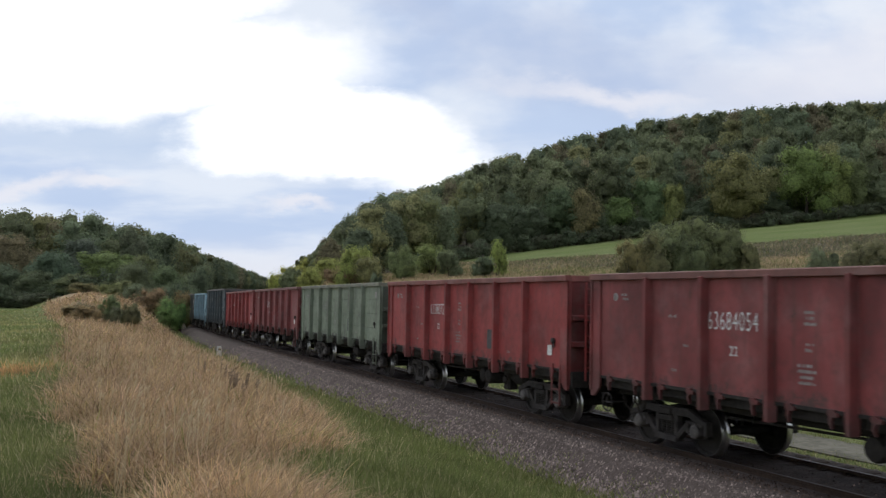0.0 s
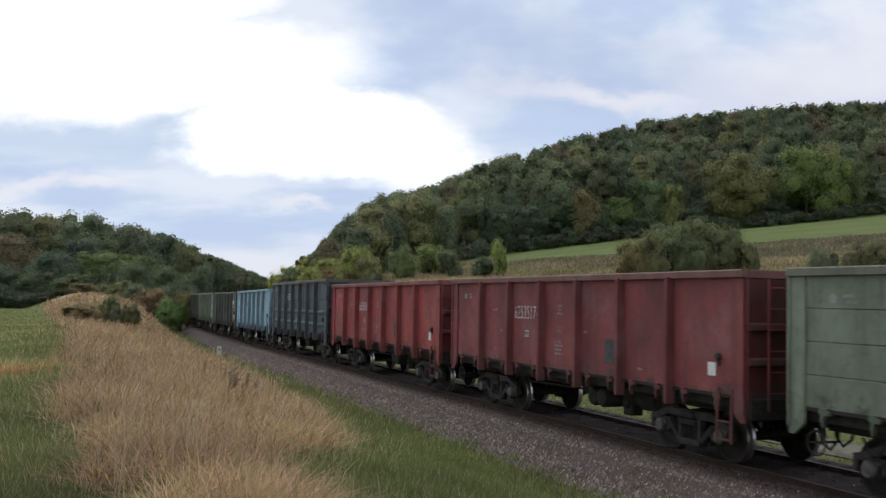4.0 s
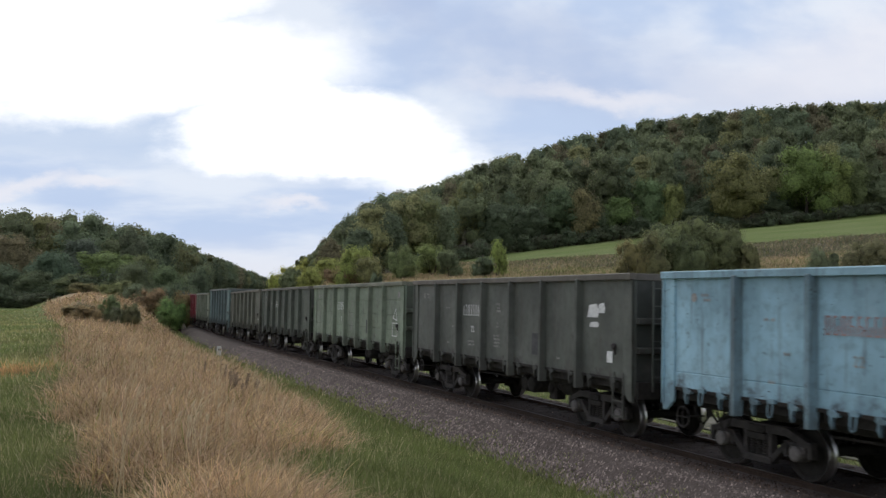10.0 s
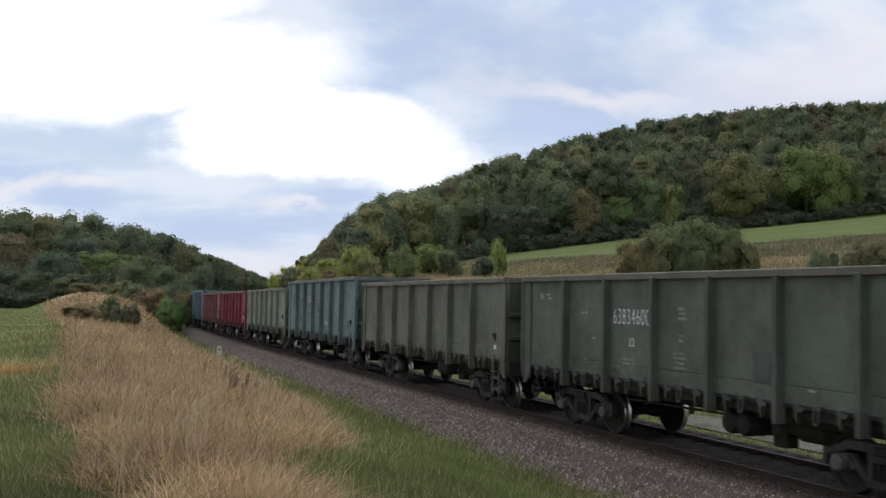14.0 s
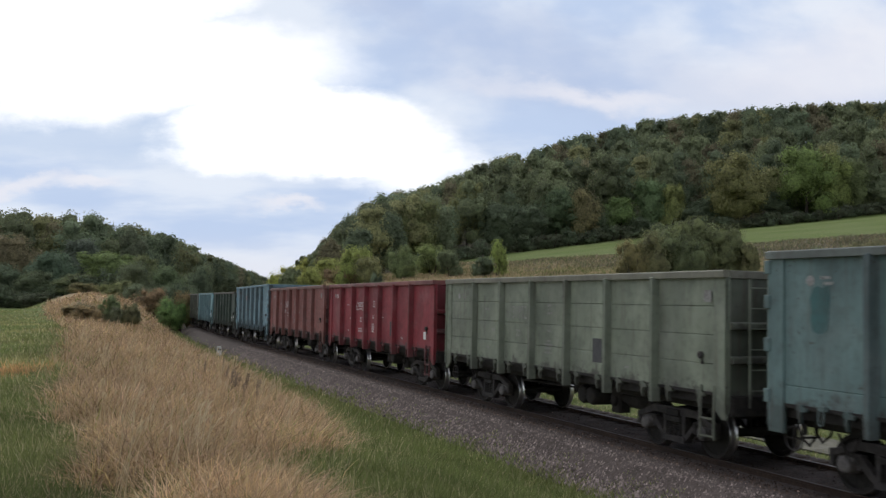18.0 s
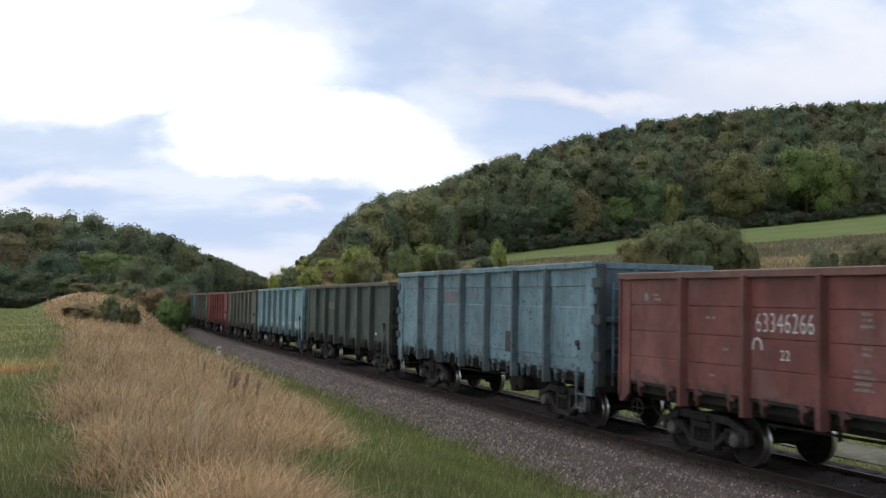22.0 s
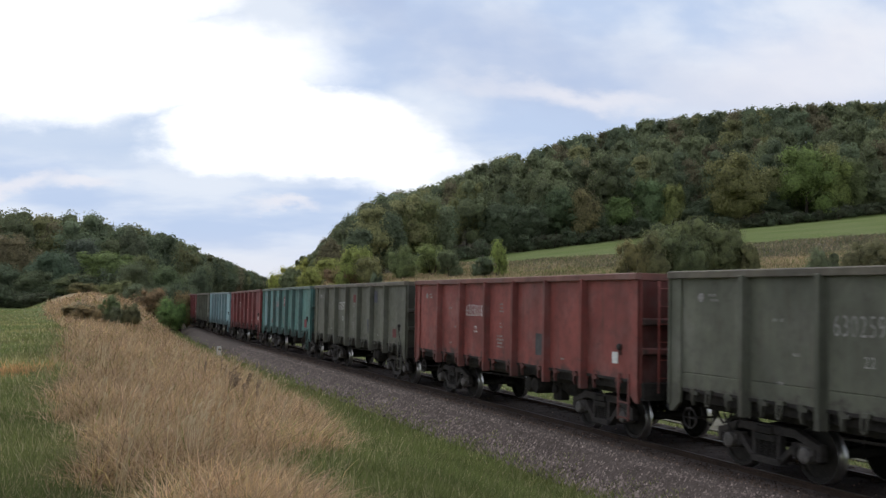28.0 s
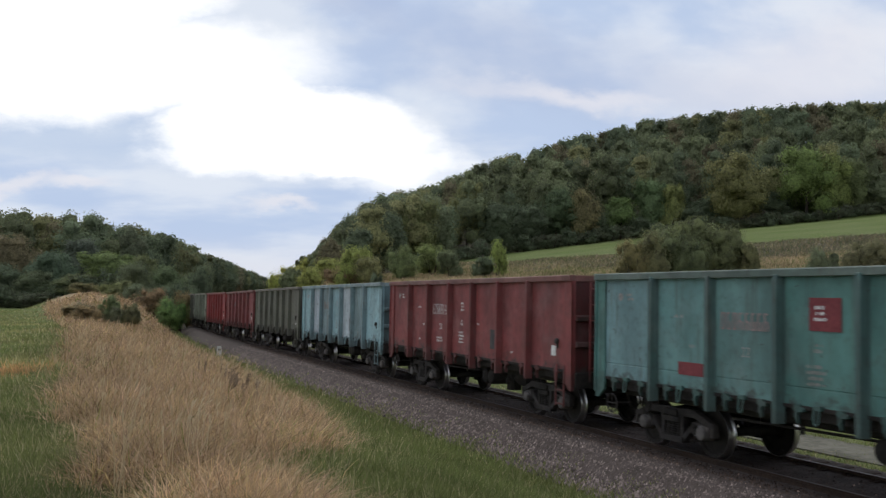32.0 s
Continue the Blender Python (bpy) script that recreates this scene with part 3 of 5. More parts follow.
    WM["pipe"] = sh.mesh("brake_pipe", CAST)
    sh = Shape()
    sh.box(-0.5, 0.12, -0.10, 0.10, -0.11, 0.11, 0.02)
    sh.prism([(0.10, -0.14), (0.10, 0.16), (0.30, 0.20), (0.42, 0.12), (0.36, 0.02), (0.30, -0.04), (0.40, -0.16), (0.24, -0.2)], "z", -0.14, 0.16)
    sh.tube([(0.05, -0.3, 0.05), (0.25, -0.32, -0.1), (0.36, -0.30, -0.42), (0.50, -0.26, -0.55), (0.62, -0.22, -0.38), (0.64, -0.2, -0.12)], 0.028, 6)
    WM["coupler"] = sh.mesh("coupler", IRON, 0.01)
    sh = Shape()
    sh.tube([(-0.22, 0, 0), (-0.05, 0, -0.3), (0.04, 0, -0.3), (0.2, 0, 0)], 0.022, 5)
    WM["stirrup"] = sh.mesh("brake_lever_guard", IRON)
    sh = Shape()
    sh.lathe([(-0.07, 0.05), (-0.05, 0.07), (0.0, 0.07)], "y", (0, 0, 0), 10)
    sh.strut((0, 0), (0.05, -0.16), 0.03, -0.04, -0.01)
    WM["lever"] = sh.mesh("flap_lever", CAST)
    # bogies
    sh = Shape()
    a, b = -1.10, -0.95
    sh.strut((-0.72, 0.80), (0.72, 0.80), 0.15, a, b)
    for e in (-1, 1):
        sh.strut((e * 0.68, 0.80), (e * 1.16, 0.635), 0.14, a, b, 0.11)
        sh.strut((e * 1.20, 0.69), (e * 1.21, 0.42), 0.10, a, b)
        sh.strut((e * 0.66, 0.66), (e * 0.66, 0.42), 0.09, a, b)
        sh.strut((e * 0.32, 0.28), (e * 0.70, 0.62), 0.11, a, b)
        sh.strut((e * 0.30, 0.25), (e * 0.30, 0.80), 0.10, a, b)
        sh.strut((e * 0.62, 0.62), (e * 1.20, 0.62), 0.07, a + 0.02, b - 0.02)
    sh.strut((-0.36, 0.27), (0.36, 0.27), 0.12, a - 0.03, b + 0.03)
    WM["side_frame"] = sh.mesh("side_frame", CAST, 0.012)
    sh = Shape()
    for x in (-0.16, 0.0, 0.16):
        prof = []
        for i in range(13):
            prof.append((0.33 + i * 0.022, 0.072 if i % 2 else 0.055))
        sh.lathe(prof, "z", (x, -1.03, 0), 10)
    sh.box(-0.25, 0.25, -1.14, -0.92, 0.60, 0.70, 0.02)
    WM["springs"] = sh.mesh("spring_set", IRON, smooth=True)
    sh = Shape()
    sh.lathe([(-0.17, 0.03), (-0.165, 0.10), (-0.14, 0.13), (0.12, 0.145)], "y", (0, 0, 0), 16)
    sh.box(-0.15, 0.15, -0.08, 0.10, 0.02, 0.15)
    WM["axle_box"] = sh.mesh("axle_box", AXLE, smooth=True)
    sh = Shape()
    sh.prism([(-1.15, 0.72), (-0.6, 0.62), (0.6, 0.62), (1.15, 0.72), (1.15, 0.84), (0.3, 0.92), (-0.3, 0.92), (-1.15, 0.84)], "x", -0.19, 0.19)
    for e in (-1, 1):
        sh.prism([(-0.85, 0.40), (0.85, 0.40), (0.85, 0.48), (-0.85, 0.48)], "x", e * 0.42 - 0.05, e * 0.42 + 0.05)
        for y in (-0.795, 0.795):
            sh.prism([(e * 0.40, 0.30), (e * 0.49, 0.32), (e * 0.45, 0.48), (e * 0.49, 0.62), (e * 0.40, 0.64)], "y", y - 0.045, y + 0.045)
    WM["bolster"] = sh.mesh("bolster", IRON, 0.012)
    sh = Shape()
    half = [(-1.08, 0.065), (-0.86, 0.07), (-0.855, 0.13), (-0.80, 0.16), (-0.79, 0.38), (-0.835, 0.40), (-0.84, 0.462), (-0.828, 0.470), (-0.735, 0.478), (-0.715, 0.50), (-0.70, 0.506),
            (-0.69, 0.49), (-0.69, 0.40), (-0.74, 0.38), (-0.73, 0.16), (-0.68, 0.12), (-0.67, 0.085)]
    sh.lathe(half + [(-y, r) for y, r in half[::-1]], "y", (0, 0, 0), 24)
    me = sh.mesh("wheelset", IRON, smooth=True)
    me.materials.append(STEEL)
    for p in me.polygons:
        rr = sum(math.hypot(me.vertices[i].co.x, me.vertices[i].co.z) for i in p.vertices) / len(p.vertices)
        p.material_index = int(rr > 0.464 and len(p.vertices) == 4)
    WM["wheelset"] = me
    # plain lettering bars, patches and plates: rows, height of a letter, words in a row, letters in a word
    rnd = random.Random(5)
    kinds = ((2, 0.05, (1, 1), (5, 8)), (3, 0.052, (1, 1), (2, 6)), (4, 0.052, (1, 1), (7, 11)), (1, 0.06, (2, 2), (2, 3)), (1, 0.05, (1, 2), (4, 6)), (2, 0.052, (1, 1), (9, 12)), (2, 0.055, (1, 1), (3, 5)))
    for i, (rows, hgt, words, letters) in enumerate(kinds):
        sh = Shape()
        for r in range(rows):
            x = rnd.uniform(0, 0.06)
            for w in range(rnd.randint(min(words), max(words))):
                for c in range(rnd.randint(*letters)):
                    wide = rnd.uniform(0.022, 0.036)
                    if rnd.random() > 0.1:
                        z, top = -r * hgt * 1.75, rnd.choice((1.0, 1.0, 0.75)) * hgt
                        sh.add([(x, 0, z), (x + wide, 0, z), (x + wide, 0, z + top), (x, 0, z + top)], [(0, 1, 2, 3)])
                    x += wide + 0.013
                x += 0.06
        WM["bars", i] = sh.mesh("lettering", FAINT)
        WM["crisp", i] = WM["bars", i].copy()
        WM["crisp", i].materials[0] = LETTER
    for tag, mat in (("pale", FAINT), ("rose", ROSE)):
        sh = Shape()
        for i in range(8):
            x = -0.62 + 0.157 * i
            sh.box(x, x + 0.03, -0.002, 0.002, -0.15, 0.15)
            sh.box(x + 0.08, x + 0.11, -0.002, 0.002, -0.15, rnd.choice((0.0, 0.15)))
            for z in rnd.sample((-0.15, -0.015, 0.12), 2):
                sh.box(x + 0.031, x + 0.079, -0.002, 0.002, z, z + 0.03)
        WM["worn_number", tag] = sh.mesh("worn_number", mat)
    sh = Shape()
    sh.lathe([(0, 0.085), (0.004, 0.085)], "y", (0, 0, 0), 14)
    WM["emblem"] = sh.mesh("emblem", FAINT)
    for name, w, h, mat in (("patch", 0.42, 0.52, PATCH), ("label", 0.22, 0.24, LETTER), ("pale_label", 0.21, 0.21, FAINT), ("placard", 0.66, 0.52, REDPLATE), ("strip", 0.74, 0.24, REDPLATE), ("wide_square", 0.52, 0.40, REDPLATE), ("square", 0.36, 0.30, FADEDRED)):
        sh = Shape()
        sh.box(-w / 2, w / 2, 0, 0.004, -h / 2, h / 2)
        WM[name] = sh.mesh(name, mat)


wagon_meshes()


def text_mesh(text, height, width, weight=-0.010):
    cu = bpy.data.curves.new("writing", "FONT")
    cu.body, cu.size, cu.extrude, cu.offset, cu.space_character = text, 1.0, 0.0, weight, 1.12
    ob = bpy.data.objects.new("writing", cu)
    me = bpy.data.meshes.new_from_object(ob)
    bpy.data.objects.remove(ob)
    co = np.zeros(len(me.vertices) * 3, np.float32)
    me.vertices.foreach_get("co", co)
    co = co.reshape(-1, 3)
    lo, hi = co.min(0), co.max(0)
    out = np.zeros_like(co)
    out[:, 0] = ((co[:, 0] - lo[0]) / (hi[0] - lo[0]) - 0.5) * width
    out[:, 2] = ((co[:, 1] - lo[1]) / (hi[1] - lo[1]) - 0.5) * height
    me.vertices.foreach_set("co", out.ravel())
    me.materials.clear()
    me.materials.append(LETTER)
    me.update()
    return me


CODE22 = text_mesh("22", 0.17, 0.21, 0.004)
WORN22 = CODE22.copy()
WORN22.materials[0] = FAINT
RED, MAROON, CRIMSON, BROWNRED = (0.275, 0.046, 0.043), (0.205, 0.049, 0.047), (0.215, 0.026, 0.034), (0.210, 0.074, 0.062)
OLIVE, DARKGREEN, GREYGREEN, SAGE = (0.115, 0.120, 0.088), (0.064, 0.082, 0.056), (0.188, 0.230, 0.165), (0.195, 0.220, 0.162)
SLATE, SKYBLUE, TEAL, STEELBLUE, PALEBLUE, GREYTEAL = (0.066, 0.088, 0.096), (0.27, 0.44, 0.52), (0.088, 0.205, 0.182), (0.155, 0.262, 0.30), (0.265, 0.43, 0.46), (0.118, 0.180, 0.172)
# colour, wear, side pattern, tall, number, colour words
TRAIN = {
    -2: (MAROON, 0.2, "smooth", 0, "", "maroon"), -1: (RED, 0.2, "smooth", 0, "", "red"),
    0: (MAROON, 0.25, "smooth", 0, "63684054", "faded maroon"), 1: (RED, 0.2, "smooth", 0, "63380729", "brick-red"),
    2: (GREYGREEN, 0.2, "grooved", 0, "63308712", "pale grey-green"), 3: (MAROON, 0.2, "smooth", 0, "62535174", "dark maroon"),
    4: (RED, 0.15, "smooth", 0, "63380430", "bright brick-red"), 5: (SLATE, 0.3, "pressed", 1, "65288672", "dark slate-grey"),
    6: (SKYBLUE, 0.38, "welded", 0, "", "chalky sky-blue"), 7: ((0.098, 0.106, 0.090), 0.15, "smooth", 0, "63835060", "dark olive-grey"),
    8: (GREYGREEN, 0.2, "grooved", 0, "63308662", "dusty green"), 9: ((0.082, 0.098, 0.074), 0.15, "welded", 0, "63834600", "dark green-grey"),
    10: (OLIVE, 0.2, "welded", 0, "", "olive-grey"), 11: (GREYTEAL, 0.35, "welded", 1, "65293532", "weathered grey-teal"),
    12: (SAGE, 0.25, "grooved", 0, "63309025", "sage-green"), 13: (CRIMSON, 0.1, "smooth", 0, "62997549", "crimson"),
    14: (BROWNRED, 0.2, "grooved", 0, "63346266", "brownish red"), 15: (STEELBLUE, 0.5, "seamed", 1, "", "scuffed steel-blue"),
    16: ((0.054, 0.079, 0.060), 0.25, "welded", 0, "", "dark bluish green"), 17: ((0.195, 0.345, 0.362), 0.36, "welded", 0, "", "faded pale blue"),
    18: (OLIVE, 0.15, "welded", 0, "63025934", "olive-grey"), 19: ((0.225, 0.058, 0.047), 0.35, "smooth", 0, "63030167", "rusty red"),
    20: (OLIVE, 0.15, "welded", 0, "63007231", "olive"), 21: (TEAL, 0.35, "welded", 0, "", "turquoise"),
    22: (MAROON, 0.2, "smooth", 0, "62568142", "wine-red"), 23: (PALEBLUE, 0.36, "welded", 0, "", "patchy pale blue"),
    24: (OLIVE, 0.2, "welded", 0, "", "olive"), 25: (MAROON, 0.2, "smooth", 0, "", "dark red"), 26: (RED, 0.2, "smooth", 0, "", "red"),
    27: (SAGE, 0.2, "smooth", 0, "", "grey-green"), 28: (OLIVE, 0.2, "welded", 0, "", "olive"), 29: (DARKGREEN, 0.2, "smooth", 0, "", "dark green"),
    30: (GREYGREEN, 0.2, "smooth", 0, "", "grey-green"),
}
# single panels with bleached or repainted paint: wagon, panel
FADED = {(21, 0): (0.165, 0.290, 0.300), (21, 1): (0.120, 0.245, 0.235), (21, 2): (0.130, 0.250, 0.235), (23, 1): (0.38, 0.45, 0.49), (23, 2): (0.20, 0.28, 0.29), (23, 4): (0.40, 0.47, 0.50), (23, 5): (0.19, 0.28, 0.29)}
WAGONS, WHEELS = [], []
TURN = Matrix.Rotation(math.pi, 4, "Z")


def build_wagon(k):
    colour, wear, pattern, tall, number, words = TRAIN[k]
    rnd = random.Random(100 + k)
    root = new("open_wagon")
    seen = "white stencilled number" if number else "faded lettering"
    high = "tall " if tall else ""
    tagged(root, f"{words} weathered {high}steel open freight wagon with {seen}", "freight wagon", "wagons of the train")
    top = (3.79 if tall else 3.51) - BODY
    h = top - 0.12

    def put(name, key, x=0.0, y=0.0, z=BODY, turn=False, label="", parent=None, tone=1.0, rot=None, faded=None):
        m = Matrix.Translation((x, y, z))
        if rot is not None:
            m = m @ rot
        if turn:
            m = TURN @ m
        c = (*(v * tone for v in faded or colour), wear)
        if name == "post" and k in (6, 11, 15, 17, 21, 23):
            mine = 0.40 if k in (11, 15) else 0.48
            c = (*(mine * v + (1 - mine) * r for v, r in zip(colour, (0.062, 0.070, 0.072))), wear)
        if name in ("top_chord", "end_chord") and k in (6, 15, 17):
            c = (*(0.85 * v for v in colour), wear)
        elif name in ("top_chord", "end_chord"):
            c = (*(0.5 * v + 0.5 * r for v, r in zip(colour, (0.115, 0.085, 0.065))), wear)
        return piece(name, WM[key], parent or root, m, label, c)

    put("underframe", "frame")
    put("floor", "floor")
    for turn in (False, True):
        for i in range(7):
            tag = "end" if i in (0, 6) else "mid"
            put("side_panel", ("panel", pattern, tag, tall), (EDGES[i] + EDGES[i + 1]) / 2, -1.5, BODY, turn, tone=rnd.uniform(0.92, 1.06), faded=FADED.get((k, i)) if not turn else None)
            put("side_sill", ("sill", tag), (EDGES[i] + EDGES[i + 1]) / 2, -1.5, BODY, turn)
        for x in POSTS:
            put("post", ("post", tall), x, -1.5, BODY, turn, tone=0.8)
        for x, flip in ((HALF - 0.17, 1), (-HALF + 0.17, -1)):
            if flip == 1:
                put("corner_post", ("corner", tall), x, -1.5, BODY, turn)
            else:
                put("corner_post", ("corner", tall), x, -1.5, BODY, turn, rot=Matrix.Rotation(math.pi, 4, "Z") @ Matrix.Translation((0, 0.02, 0)))
        put("top_chord", ("chord", tall), 0, 0, BODY, turn, tone=0.8)
        # end wall, ribs and posts coloured darker for grime and for shade between wagons
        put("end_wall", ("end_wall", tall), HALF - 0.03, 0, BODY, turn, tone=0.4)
        put("end_chord", ("end_chord", tall), HALF - 0.05, 0, BODY, turn, tone=0.85)
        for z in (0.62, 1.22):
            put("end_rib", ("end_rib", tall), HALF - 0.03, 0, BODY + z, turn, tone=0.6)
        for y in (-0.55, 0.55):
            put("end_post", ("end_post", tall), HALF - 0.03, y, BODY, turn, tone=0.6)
        for i in range(7):
            w = EDGES[i + 1] - EDGES[i]
            for f in (0.24, 0.76):
                put("flap_hinge", "hinge", EDGES[i] + w * f, -1.515, BODY, turn, tone=0.55)
            if pattern not in ("smooth", "grooved"):
                put("flap_link", "link", EDGES[i] + w * 0.5, -1.53, BODY, turn, tone=0.75)
        put("coupler", "coupler", HALF + 0.12, 0, 1.04, turn)
        put("step_ladder", "step", HALF - 0.50, -1.54, BODY, turn, tone=0.75)
    put("end_ladder", "ladder", HALF + 0.14, -0.95, BODY)
    swapped = k in (2, 6, 11, 14, 15, 18, 20)
    put("brake_cylinder", "cylinder", 2.55, -0.62, 0.86)
    put("air_tank", "tank", 1.95 if swapped else 1.05, -0.70, 0.80)
    put("brake_valve", "valve", 1.15 if swapped else 1.85, -0.72, 0.84)
    put("brake_pipe", "pipe")
    put("brake_wheel", "handwheel", -HALF + 0.45, -1.40, 0.78)
    put("brake_lever_guard", "stirrup", -HALF + 1.4, -1.2, BODY - 0.35)
    put("flap_lever", "lever", HALF - 0.72, -1.505, 1.98)
    # bogies
    for e in (-1, 1):
        bog = put("bogie", "bolster", e * PIVOT, 0, 0, label="dusty cast-steel two-axle bogie")
        bog.data = WM["bolster"]
        for turn in (False, True):
            put("side_frame", "side_frame", 0, 0, 0, turn, parent=bog)
            put("spring_set", "springs", 0, 0, 0, turn, parent=bog)
            for x in (-0.925, 0.925):
                put("axle_box", "axle_box", x, -1.0, 0.478, turn, parent=bog)
        for x in (-0.925, 0.925):
            wheel = put("wheelset", "wheelset", x, 0, 0.478, parent=bog, label="steel wheelset with bright worn treads")
            WHEELS.append((wheel, x))
    def worn(*spots, colour, words):
        """Patches of other paint with uneven edges."""
        for x, z, w, hh in spots:
            n = 14
            ring = []
            for i in range(n):
                a = 2 * math.pi * i / n
                c, q = math.cos(a), math.sin(a)
                r = 0.5 / max(abs(c), abs(q)) * rnd.uniform(0.80, 1.04)
                ring.append((c * r * w, q * r * hh))
            sh = Shape()
            sh.prism(ring, "y", -0.001, 0.002)
            piece("repainted_patch", sh.mesh("repainted_patch", REPAINT), root, Matrix.Translation((x, face + 0.003, z)), words, (*colour, 0.25))

    # lettering on the camera's side
    face = -1.522 if pattern == "grooved" else -1.512
    if pattern in ("pressed", "seamed"):
        face = -1.514
    lift = {5: 0.40, 11: 0.28, 15: 0.40}.get(k, 0.0)
    ink = "crisp" if k in (13, 22) else "bars"
    if number:
        me = text_mesh(number, 0.32, 1.31)
        if k in (2, 12, 18):
            me.materials[0] = FAINT
        piece("number", me, root, Matrix.Translation((-1.86 if k == 0 else -1.73, face, 2.62 + lift)), "white stencilled wagon number")
    elif k not in (10, 16, 24):
        put("worn_number", ("worn_number", "rose" if k in (6, 15, 21) else "pale"), -1.73, face - 0.002, 2.62 + lift, label="worn unreadable wagon number")
    if k == 16:
        put("worn_number", ("worn_number", "pale"), -1.73, face - 0.002, 2.62, label="worn unreadable wagon number")
    if k not in (10, 24):
        piece("country_code", WORN22 if k in (2, 12, 18) or not number else CODE22, root, Matrix.Translation((-1.82 if k == 0 else -1.70, face, 2.10 + lift)), "small white stencilled digits")
    if k not in (10, 16, 24):
        put("emblem", "emblem", -5.55, face, 3.02 + lift)
    if k in (6, 16, 17, 20):
        sh = Shape()
        sh.tube([(HALF - 0.70, -1.56, 1.98), (HALF - 0.58, -1.58, 1.80), (HALF - 0.30, -1.58, 1.22), (HALF - 0.30, -1.58, 0.95)], 0.016, 5)
        piece("release_rod", sh.mesh("release_rod", CAST), root, None, "bent iron rod at the corner")
    if k in (10, 16, 24):
        put("lettering", (ink, 3), 4.6, face, 1.62)
        put("paper_label", "label", 5.75, face - 0.004, 1.66, label="small white label").scale = (0.6, 1, 0.45)
        if k == 16:
            put("paper_label", "label", 4.75, face - 0.004, 1.62, label="small pale label").scale = (0.9, 1, 0.4)
            worn((0.9, 2.5, 0.12, 0.5), (-1.6, 2.2, 0.1, 0.3), (1.9, 1.9, 0.5, 0.5), colour=(0.045, 0.058, 0.045), words="dark scuffed patch")
        WAGONS.append((k, root))
        return
    put("lettering", (ink, 0), -5.38, face, 3.04 + lift)
    put("lettering", (ink, 3), -3.75, face, 2.64 + lift)
    put("lettering", (ink, 4), -3.25, face, 2.10)
    put("lettering", (ink, 4), -3.6, face, 1.62)
    put("lettering", (ink, 1), -0.15, face, 2.78 + lift)
    put("lettering", (ink, 6), -0.15, face, 2.28)
    put("lettering", (ink, 2), -0.30, face, 1.94)
    if k in (4, 7, 9, 13, 22):
        put("lettering", (ink, 5), -2.05, face, 1.72)
    if k in (3, 4, 13, 14, 22):
        put("lettering", (ink, 4), 1.05, face, 2.22)
    put("stencil_patch", "patch", 2.15, face, 1.86, label="dark grey stencil patch")
    put("lettering", (ink, 4), 3.2, face, 1.56)
    if k in (1, 3, 4, 7, 13, 19, 22, 25, 26, -1, -2):
        put("paper_label", "label", 5.55, face - 0.004, 1.75, label="small white label")
    if k == 21:
        put("placard", "placard", 0.1, face - 0.006, 2.78, label="faded red placard")
        put("lettering", ("crisp", 1), -0.12, face - 0.012, 2.86)
        put("placard", "strip", -3.2, face - 0.006, 1.70, label="small red placard")
        put("placard", "wide_square", 5.3, face - 0.006, 1.72, label="small red placard")
    if pattern == "grooved":
        put("paper_label", "pale_label", 5.95, -1.556, 3.05, label="small pale label")
    if k == 8:
        sh = Shape()
        for p, q in (((0, 0), (0.55, 0)), ((0.55, 0), (0.55, 0.45)), ((0.55, 0.45), (0, 0.45)), ((0, 0.45), (0, 0)), ((0.05, 0.62), (0.5, 0.55)), ((0.5, 0.55), (0.35, 0.95)), ((0.35, 0.95), (0.05, 0.62))):
            sh.strut(p, q, 0.03, -0.004, 0.0)
        piece("chalk_mark", sh.mesh("chalk_mark", LETTER), root, Matrix.Translation((5.2, face, 1.62)), "white chalk outline marking")
    if k == 7:
        for x, z, w, hh in ((4.85, 2.72, 0.5, 0.3), (5.2, 2.78, 0.3, 0.22), (4.9, 2.42, 0.42, 0.12)):
            sh = Shape()
            sh.prism([(-w / 2, -hh / 2), (w * 0.4, -hh / 2), (w / 2, 0), (w * 0.3, hh / 2), (-w * 0.3, hh * 0.4)], "y", -0.004, 0)
            piece("torn_label", sh.mesh("torn_label", LETTER), root, Matrix.Translation((x, face, z)), "torn white paper label")
    if k == 11:
        worn((-5.35, 2.85, 0.42, 0.75), (-3.6, 2.75, 0.62, 0.5), (-3.55, 1.95, 0.55, 0.3), (-1.7, 2.35, 0.45, 0.5), (0.05, 2.55, 0.55, 1.05), (5.3, 1.85, 0.4, 0.4), colour=(0.045, 0.115, 0.112), words="dark teal repainted patch")
        put("lettering", ("crisp", 1), -0.12, face - 0.004, 2.92)
        put("lettering", ("crisp", 6), -0.12, face - 0.004, 2.22)
        put("lettering", ("crisp", 5), 1.3, face, 1.86)
    if k == 17:
        worn((5.1, 1.62, 1.35, 0.36), (0.1, 1.72, 1.0, 0.30), (1.5, 1.60, 0.7, 0.22), (-1.7, 1.75, 0.9, 0.30), (3.4, 1.66, 1.1, 0.16), colour=(0.42, 0.50, 0.53), words="whitish patch of old paint")
        worn((1.98, 1.92, 0.36, 0.5), colour=(0.10, 0.055, 0.045), words="rust-brown patch")
    if k == 18:
        worn((0.05, 2.72, 0.62, 0.34), (0.05, 2.45, 0.35, 0.2), colour=(0.05, 0.15, 0.115), words="teal repainted patch")
        put("lettering", ("crisp", 4), -0.2, face - 0.004, 2.9)
    if k == 14:
        sh = Shape()
        arch = [(0.11 * math.cos(t), 0.15 * math.sin(t)) for t in np.linspace(-0.3, 3.44, 9)]
        for p, q in zip(arch, arch[1:]):
            sh.strut(p, q, 0.045, -0.004, 0.0)
